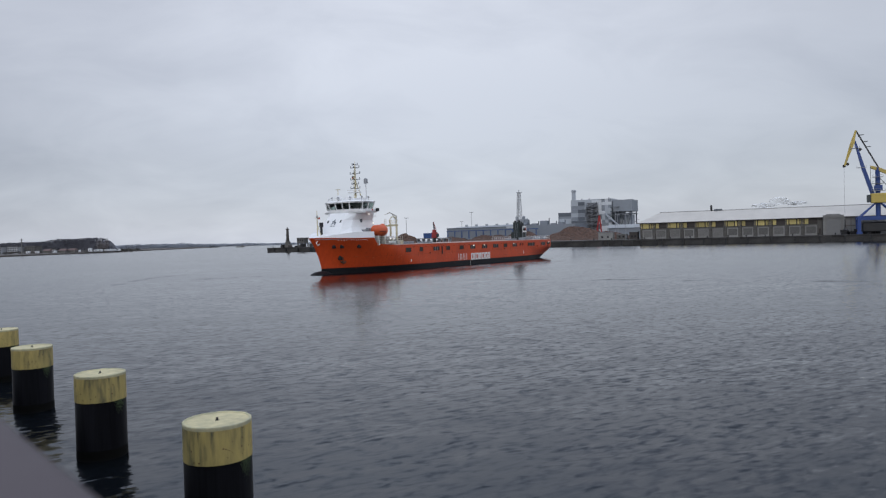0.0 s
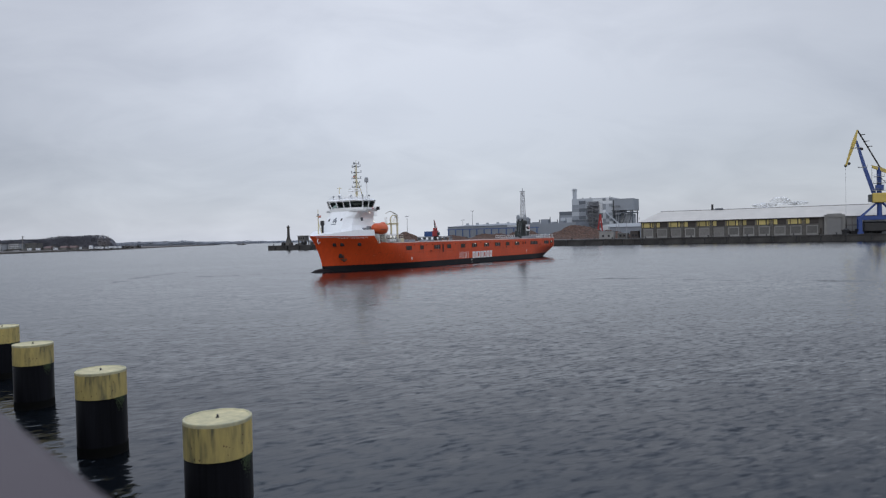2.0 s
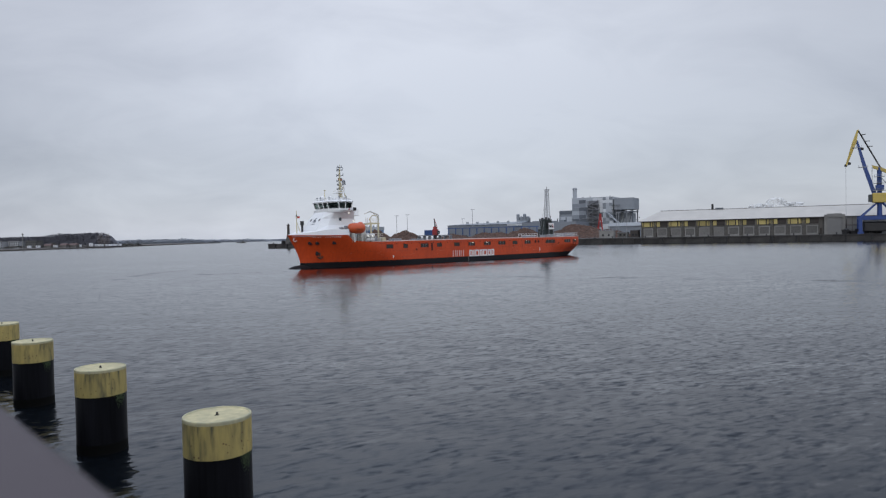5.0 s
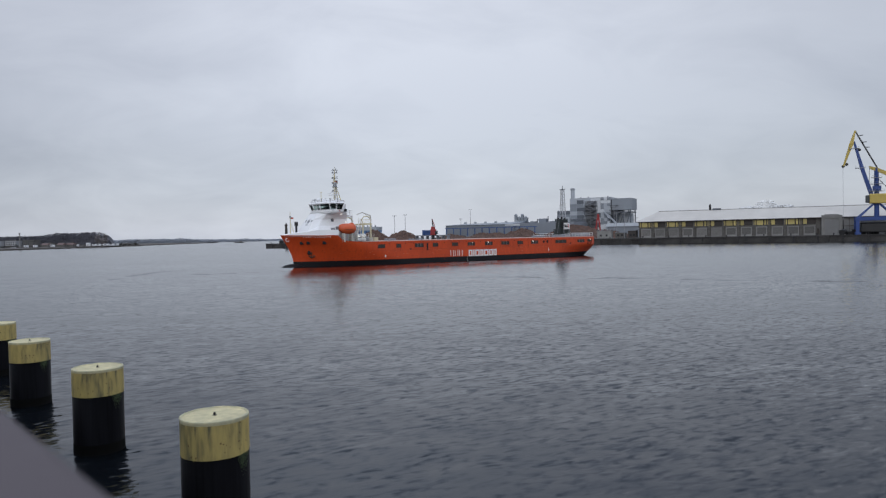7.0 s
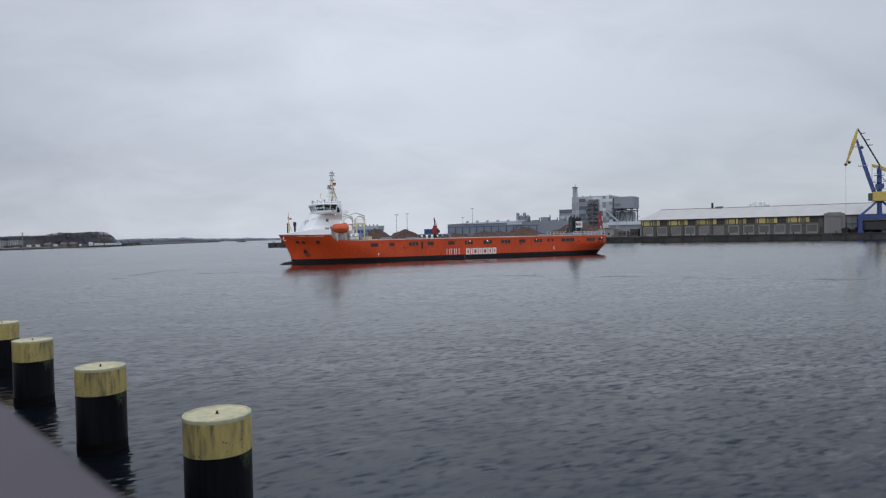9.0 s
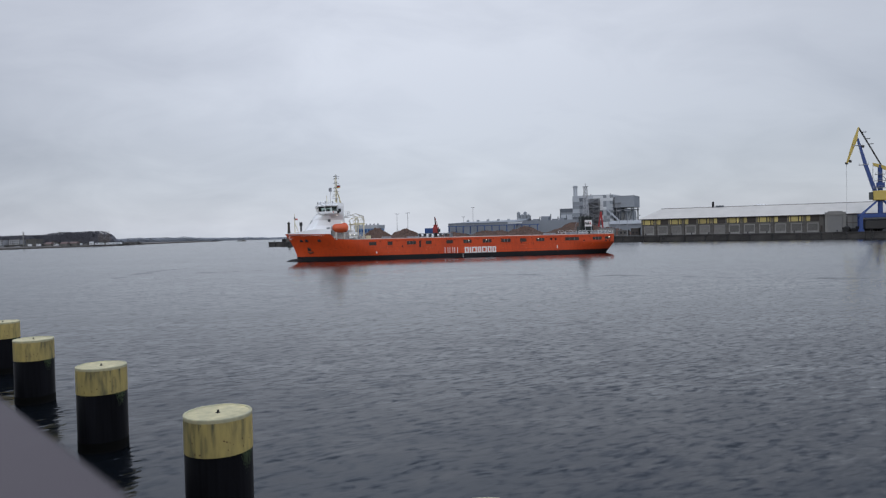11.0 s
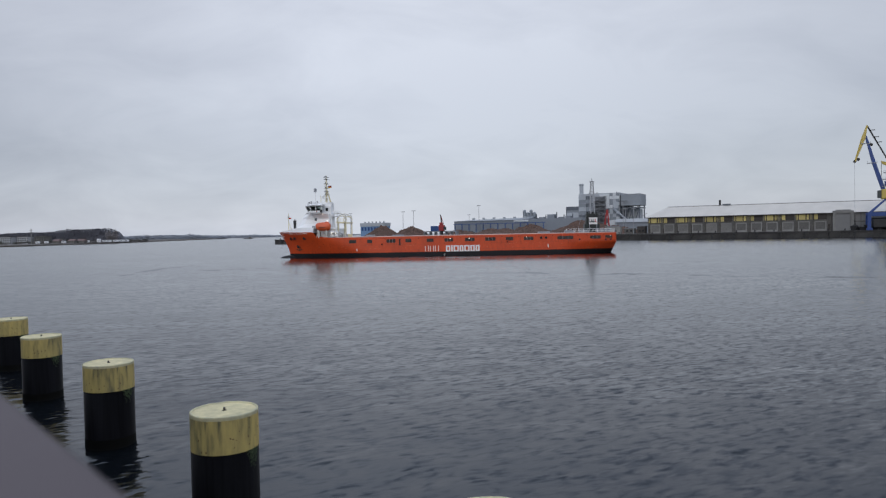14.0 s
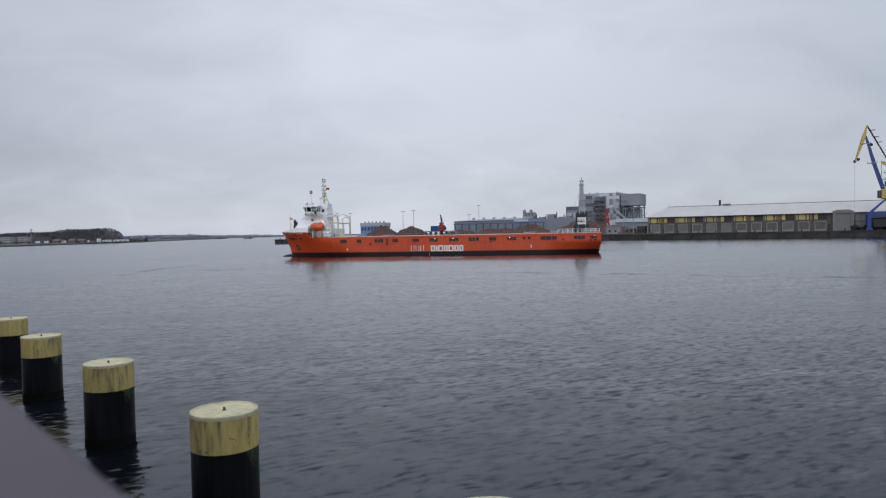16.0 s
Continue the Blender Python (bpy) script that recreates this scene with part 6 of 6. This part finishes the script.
def build_apron_clutter():
    q = random.Random(21)
    for k in range(16):
        s = -20 + 10.5 * k + q.uniform(-3, 3)
        b = thing("bollard", "short dark mooring bollard on the quay edge", "bollard", on_quay(s, 1.2, TOP + .1), group="bollards on the quay")
        bm = BM()
        tube(bm, (0, 0, 0), (0, 0, .8), .3, .26, 10)
        tube(bm, (0, 0, .7), (0, 0, .95), .45, seg=10)
        part("post", bm, BLACKSTEEL, b)
    for s, i, w, h, mat, lab in ((-14, 34, 9, 4.5, PANELGREY, "low grey site office with dark windows"), (-3, 36, 6, 3.2, WALLGREY, "small grey hut on the apron"), (6, 30, 5, 4.4, BAYDARK, "dark timber store beside the warehouse")):
        c = thing("hut", lab, "hut", on_quay(s, i))
        bm = BM()
        box(bm, 0, w, 0, 5, 0, h)
        soften(bm, .06)
        body = part("hut_body", bm, mat, c)
        bm = BM()
        box(bm, -.3, w + .3, -.3, 5.3, h, h + .3)
        part("hut_roof", bm, PLANTMID, c)
        for k in range(2):
            bm = BM()
            box(bm, w * (.2 + .4 * k), w * (.2 + .4 * k) + 1.2, -.08, .05, 1.1, 2.3)
            part("hut_window", bm, DARK, body)
    for k in range(9):   # dark machine parts near the crane foot
        c = thing("bulk_bin", "dark steel bin on the apron", "bin", on_quay(118 + 1.9 * k + q.uniform(-.5, .5), 9 + q.uniform(-2, 3)), group="bins by the crane")
        bm = BM()
        w, h = q.uniform(.8, 1.4), q.uniform(1.2, 2.8)
        prism(bm, [(-w * .7, -w * .7, 0), (w * .7, -w * .7, 0), (w * .7, w * .7, 0), (-w * .7, w * .7, 0)], [(-w, -w, h), (w, -w, h), (w, w, h), (-w, w, h)])
        part("bin_shell", bm, BLACKSTEEL, c)


build_apron_clutter()


# ------------------------------------------------------------ the far shore on the other side
def build_shores():
    bm = BM()
    edge = [(-1500, -400), (-560, 520), (-442, 715), (-452, 965), (-500, 1300), (-556, 1715), (-640, 1900), (-1300, 2100)]
    back = [(-3600, 2100), (-3600, -400)]
    low = [(x, y, -4) for x, y in edge + back]
    top = [(x, y, 1.6) for x, y in edge + back]
    prism(bm, low, top)
    ob = part("shore_ground", bm, SHORE)
    tagged(ob, "low brown earth shore across the harbour", "ground", kind="structure")
    bm = BM()
    prism(bm, [(-1500, 2500, -4), (-610, 2420, -4), (-260, 3300, -4), (-1500, 4200, -4)], [(-1500, 2500, 2), (-610, 2420, 2), (-260, 3300, 2), (-1500, 4200, 2)])
    # ground takes the same pale colour with haze mixed in
    ob = part("far_shore_ground", bm, HAZEWOOD)
    tagged(ob, "distant low shore at the harbour mouth, in the haze-tinted colour", "ground", kind="structure")
    bm = BM()
    for k in range(40):
        t = k / 40
        x, y = -552 - 18 * t, 1690 + 110 * t
        box(bm, -6, 6, -6, 6, -2, 1.6 + .5 * noise.noise((k * 3.1, 0, 0)), Matrix.Translation((x, y, 0)))
    ob = part("breakwater", bm, CONCRETE)
    tagged(ob, "low dark stone breakwater at the harbour mouth", "breakwater", kind="structure")


build_shores()


def crown(bm, c, r, h, q, count):
    """Bare crown: many small uneven clumps of twigs."""
    for _ in range(count):
        a, u = q.uniform(0, 2 * math.pi), q.random() ** 0.5
        z = q.uniform(-1, 1)
        p = Vector((c[0] + r * u * math.cos(a) * (1 - .5 * abs(z)), c[1] + r * u * math.sin(a) * (1 - .5 * abs(z)), c[2] + z * h))
        s = r * q.uniform(.14, .34)
        vs = [bm.verts.new(p + Vector((q.uniform(-1, 1), q.uniform(-1, 1), q.uniform(-1, 1))) * s) for _ in range(4)]
        for f in ((0, 1, 2), (0, 2, 3), (0, 3, 1), (1, 3, 2)):
            bm.faces.new([vs[i] for i in f])


def wood_height(x):
    """Height of the wooded rise along the shore."""
    step = min(1.0, max(0.0, (x + 566) / 22))
    h = 14.4 - 0.02 * max(0.0, -600 - x) + 3.4 * step + 1.3 * noise.noise((x * .035, 1, 0)) + 1.1 * noise.noise((x * .13, 7, 0))
    f = min(1.0, max(0.0, (-479 - x) / 16))
    return h * (1 - (1 - f) ** 2.2)


def build_woods():
    q = random.Random(11)
    # a clump of single trees along the shore
    for k in range(3):
        t = thing("tree", "tall bare winter tree at the edge of the wood", "tree", pose(-467 - 7 * k, 982 + 5 * k, 1.6), group="bare trees on the shore")
        h = (14.6, 11.0, 15.5)[k]
        bm = BM()
        tube(bm, (0, 0, 0), (0, 0, h * .6), .5, .25, 8)
        for j in range(7):
            a = j * 2.4
            tube(bm, (0, 0, h * (.25 + .05 * j)), (2.6 * math.cos(a), 2.6 * math.sin(a), h * (.5 + .06 * j)), .18, .06, 5)
        part("trunk", bm, TWIGS, t)
        bm = BM()
        crown(bm, (0, 0, h * .62), 5.2, h * .40, q, 190)
        part("crown", bm, TWIGS, t)
    # the wooded rise, past counting
    verts, faces = [], []
    for _ in range(26000):
        u = q.random()
        x, y = -880 + 402 * u, 985 + q.uniform(0, 40) + 10 * u
        h = wood_height(x)
        if h < 1:
            continue
        z = 1.6 + h + 1.2 - h * q.random() ** 1.4
        s = q.uniform(.4, 1.3)
        k = len(verts)
        for _ in range(4):
            verts.append((x + q.uniform(-1, 1) * s, y + q.uniform(-1, 1) * s, z + q.uniform(-1, 1) * s * 1.2))
        faces += [(k, k + 1, k + 2), (k, k + 2, k + 3), (k, k + 3, k + 1), (k + 1, k + 3, k + 2)]
    me = bpy.data.meshes.new("woodland")
    me.from_pydata(verts, [], faces)
    me.materials.append(WOOD)
    tagged(new("woodland", me), "dark bare wooded rise behind the shore", "woodland", kind="stuff")
    bm = BM()
    n = 80
    lo = [(-905 + 424 * i / n, 1000, 1) for i in range(n + 1)]
    hi = [(x, 1006, 1.2 + wood_height(x) * 0.97) for x, y, z in lo]
    prism(bm, lo + [(x - 30, 1110, 1) for x, y, z in reversed(lo)], hi + [(x - 26, 1100, z) for x, y, z in reversed(hi)])
    tagged(part("wooded_rise", bm, WOOD), "dark earth rise under the woodland", "hill", kind="structure")
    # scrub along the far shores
    for name, label, spans in (("far_woodland", "distant woods at the harbour mouth, haze mixed into their colour", (((-1400, 2450), (-830, 2440), 15, 5200), ((-830, 2440), (-610, 2450), 9, 1500), ((-610, 2450), (-400, 2960), 3, 700))),
                               ("shore_scrub", "low dark scrub and hedges along the shore", (((-720, 905), (-500, 945), 4.6, 1500), ((-500, 950), (-430, 985), 2.6, 300))),
                               ("quay_scrub", "dark bare scrub behind the quay buildings", (((158, 600), (194, 596), 17, 420), ((194, 620), (330, 560), 9, 500)))):
        verts, faces = [], []
        for (x0, y0), (x1, y1), h, n in spans:
            for _ in range(n):
                u = q.random()
                x, y = x0 + (x1 - x0) * u + q.uniform(-8, 8), y0 + (y1 - y0) * u + q.uniform(-30, 30)
                top = h * (.75 + .5 * noise.noise((u * 14, h, 0)) + .3 * noise.noise((u * 60, h, 0)))
                z = 2 + q.random() * max(1, top)
                s = q.uniform(1.0, 3)
                k = len(verts)
                for _ in range(4):
                    verts.append((x + q.uniform(-1, 1) * s * 2, y + q.uniform(-1, 1) * s, z + q.uniform(-1, 1) * s * .6))
                faces += [(k, k + 1, k + 2), (k, k + 2, k + 3), (k, k + 3, k + 1), (k + 1, k + 3, k + 2)]
        me = bpy.data.meshes.new(name)
        me.from_pydata(verts, [], faces)
        me.materials.append({"far_woodland": HAZEWOOD, "shore_scrub": SCRUB}.get(name, WOOD))
        tagged(new(name, me), label, "woodland", kind="stuff")


build_woods()


def build_far_ridge():
    path = [(-1500, 2480), (-1100, 2470), (-830, 2470), (-610, 2480), (-300, 3230)]
    high = [15, 15, 11, 6, 2.5]
    low, top = [], []
    n = 160
    for i in range(n + 1):
        u = i / n * (len(path) - 1)
        k = min(int(u), len(path) - 2)
        f = u - k
        x, y = (path[k][j] + (path[k + 1][j] - path[k][j]) * f for j in (0, 1))
        h = high[k] + (high[k + 1] - high[k]) * f
        low.append((x, y, 1))
        top.append((x, y, 2 + h * (.85 + .3 * noise.noise((u * 3.0, 5, 0)) + .18 * noise.noise((u * 17, 9, 0)))))
    bm = BM()
    prism(bm, low + [(x - 20, y + 60, z) for x, y, z in reversed(low)], top + [(x - 20, y + 60, z) for x, y, z in reversed(top)])
    # the ridge's haze is in its base colour
    tagged(part("far_wood_ridge", bm, HAZEWOOD), "wooded ridge on the far shore, coloured grey for haze", "woodland", kind="structure")


build_far_ridge()


def build_shore_houses():
    q = random.Random(5)
    for k in range(3):
        h = thing("apartment_block", "pale flat-roofed apartment block by the woods", "building", pose(-582 + 19 * k, 905 + 6 * k, 1.6, 0, 0, -8), group="apartment blocks")
        bm = BM()
        box(bm, 0, 16, 0, 12, 0, 9.4)
        soften(bm, .1)
        wall = part("wall", bm, HOUSEWHITE if k < 2 else WALLGREY, h)
        bm = BM()
        box(bm, -.4, 16.4, -.4, 12.4, 9.4, 9.9)
        part("roof", bm, WALLGREY, h)
        wm = None
        for i in range(5):
            for j in range(3):
                if wm is None:
                    bm = BM()
                    box(bm, 0, 1.6, -.1, .1, 0, 1.6)
                    o = part("window", bm, GLASS, wall)
                    wm = o.data
                    o.matrix_basis = pose(1.6 + 3.2 * i, 0, 1.2 + 2.8 * j)
                else:
                    shared("window", wm, wall, pose(1.6 + 3.2 * i, 0, 1.2 + 2.8 * j))
    for k in range(13):
        is_shed = k in (7, 8, 10)
        x, y = -420 - (5.4 * k if k < 6 else 8.6 * k - 12), 930 + 4 * q.random() - 4.0 * k
        c = thing("boat_shed" if is_shed else "camper_van", "low brown-roofed boat shed on the shore" if is_shed else "white parked camper van on the shore", "shed" if is_shed else "camper van", pose(x - 12, y, 1.6, 0, 0, -15), group="vans and sheds on the shore")
        bm = BM()
        w = q.uniform(5, 8)
        if is_shed:
            prism(bm, [(0, 0, 0), (w + 4, 0, 0), (w + 4, 6, 0), (0, 6, 0)], [(0, 0, 3), (w + 4, 0, 3), (w + 4, 6, 3), (0, 6, 3)])
            part("shed_wall", bm, WALLGREY, c)
            bm = BM()
            prism(bm, [(-.4, -.4, 3), (w + 4.4, -.4, 3), (w + 4.4, 6.4, 3), (-.4, 6.4, 3)], [(0, 2.8, 5.4), (w + 4, 2.8, 5.4), (w + 4, 3.2, 5.4), (0, 3.2, 5.4)])
            part("shed_roof", bm, HOUSEBROWN, c)
        else:
            box(bm, 0, w, 0, 2.4, .5, 3.2 if k != 5 else 5.0)
            soften(bm, .3)
            part("body", bm, CAMPERWHITE, c)
            for u in (1.2, w - 1.2):
                bm = BM()
                tube(bm, (u, -.05, .45), (u, .3, .45), .45, seg=12)
                part("wheel", bm, BLACKSTEEL, c)
            bm = BM()
            box(bm, w * .3, w * .7, -.04, .1, 1.8, 2.5)
            part("window", bm, GLASS, c)
    m = thing("shore_mast", "slim white navigation mast on the shore", "mast", pose(-443, 742, 1.6))
    bm = BM()
    tube(bm, (0, 0, 0), (0, 0, 17), .6, .4, 8)
    box(bm, -1.1, 1.1, -1.1, 1.1, 15.6, 16)
    part("post", bm, PANELGREY, m)
    b = thing("far_beacon", "small distant harbour beacon tower", "beacon", pose(-385, 2350, 0))
    bm = BM()
    tube(bm, (0, 0, -2), (0, 0, 14), 2.6, 1.6, 10)
    ball(bm, (0, 0, 17), 4.5, 1.6, 1, .6, 8, 6)
    # tower wears the haze-tinted wood colour, not its own
    part("tower", bm, HAZEWOOD, b)


build_shore_houses()


def build_workboat(x, y, turn):
    c = thing("workboat", "small dark workboat off the harbour mouth", "boat", pose(x, y, 0, 0, 0, turn))
    bm = BM()
    prism(bm, [(-10, 0, -.6), (-8, -2.2, -.6), (9, -2.4, -.6), (9, 2.4, -.6), (-8, 2.2, -.6)], [(-11, 0, 2.0), (-8.5, -2.8, 1.8), (9.4, -2.9, 1.4), (9.4, 2.9, 1.4), (-8.5, 2.8, 1.8)])
    part("hull", bm, BLACKSTEEL, c)
    bm = BM()
    box(bm, 1, 6, -1.8, 1.8, 1.4, 4.2)
    soften(bm, .2)
    part("cabin", bm, WALLGREY, c)
    bm = BM()
    tube(bm, (-2, 0, 1.6), (-2, 0, 6.4), .15, .1, 6)
    tube(bm, (-2, 0, 5.4), (-7, 0, 3.8), .1, seg=6)
    part("derrick", bm, GREYSTEEL, c)


build_workboat(-423, 1500, 4)


# ------------------------------------------------------------ the gull
def build_gull():
    g = thing("gull", "dark grey gull flying low over the water", "bird")
    bm = BM()
    ball(bm, (0, 0, 0), .17, 2.4, 1, .9, 14, 8)
    ball(bm, (-.32, 0, .06), .075, 1.2, 1, 1, 10, 6)
    part("body", bm, BIRDWHITE, g, smooth=True)
    bm = BM()
    tube(bm, (-.40, 0, .05), (-.5, 0, .03), .025, .008, 6)
    part("beak", bm, CRANEYELLOW, g)
    bm = BM()
    prism(bm, [(.26, -.05, 0), (.26, .05, 0), (.5, .09, .01), (.5, -.09, .01)], [(.26, -.05, .02), (.26, .05, .02), (.5, .09, .03), (.5, -.09, .03)])
    part("tail", bm, BIRD, g)
    wings = []
    for side in (-1, 1):
        bm = BM()
        low = [(-.2, 0, 0), (.2, 0, 0), (.13, side * .34, .03), (.18, side * .68, .0), (-.1, side * .36, .03)]
        prism(bm, low, [(x, y, z + .03) for x, y, z in low])
        w = part("wing", bm, BIRD, g)
        w.matrix_basis = pose(0, side * .055, .03)
        wings.append((w, side))
    for w in [c for c in bpy.data.objects if c.parent is g]:
        w.data.transform(Matrix.Scale(0.62, 4))
    return g, wings


GULL, WINGS = build_gull()


def motions():
    walk(HARBOUR, [(t, pose(-0.10 * t, -0.22 * t, 0)) for t in (0.0, 8.0, 16.0)])   # ripples drift towards the quay
    walk(SHIP, [(t, pose(x, y, 0, 0, 0, a)) for t, x, y, a in SHIP_WAY])
    walk(PLUME, [(t, on_quay(s0, 150, TOP + z)) for t, s0, z in ((0.0, 89, 20.5), (6.5, 83, 18.6), (9.0, 75, 16.4), (12.0, 76, 12.6), (16.0, 80, 11.0))])
    walk(GULL, [(t, pose(14.8 - 95.0 * (t - 15), 47.0 + 36.0 * (t - 15), 0.85, 0, 0, -21)) for t in (0.0, 8.0, 14.0, 15.0, 15.5, 16.0)])
    for w, side in WINGS:
        rows = [(0.0, pose(0, side * .055, .03, side * 20))]
        rows += [(14.0 + 0.1 * k, pose(0, side * .055, .03, side * (38 if k % 2 else -22))) for k in range(20)]
        rows.append((16.0, pose(0, side * .055, .03, side * 10)))
        walk(w, rows)


motions()
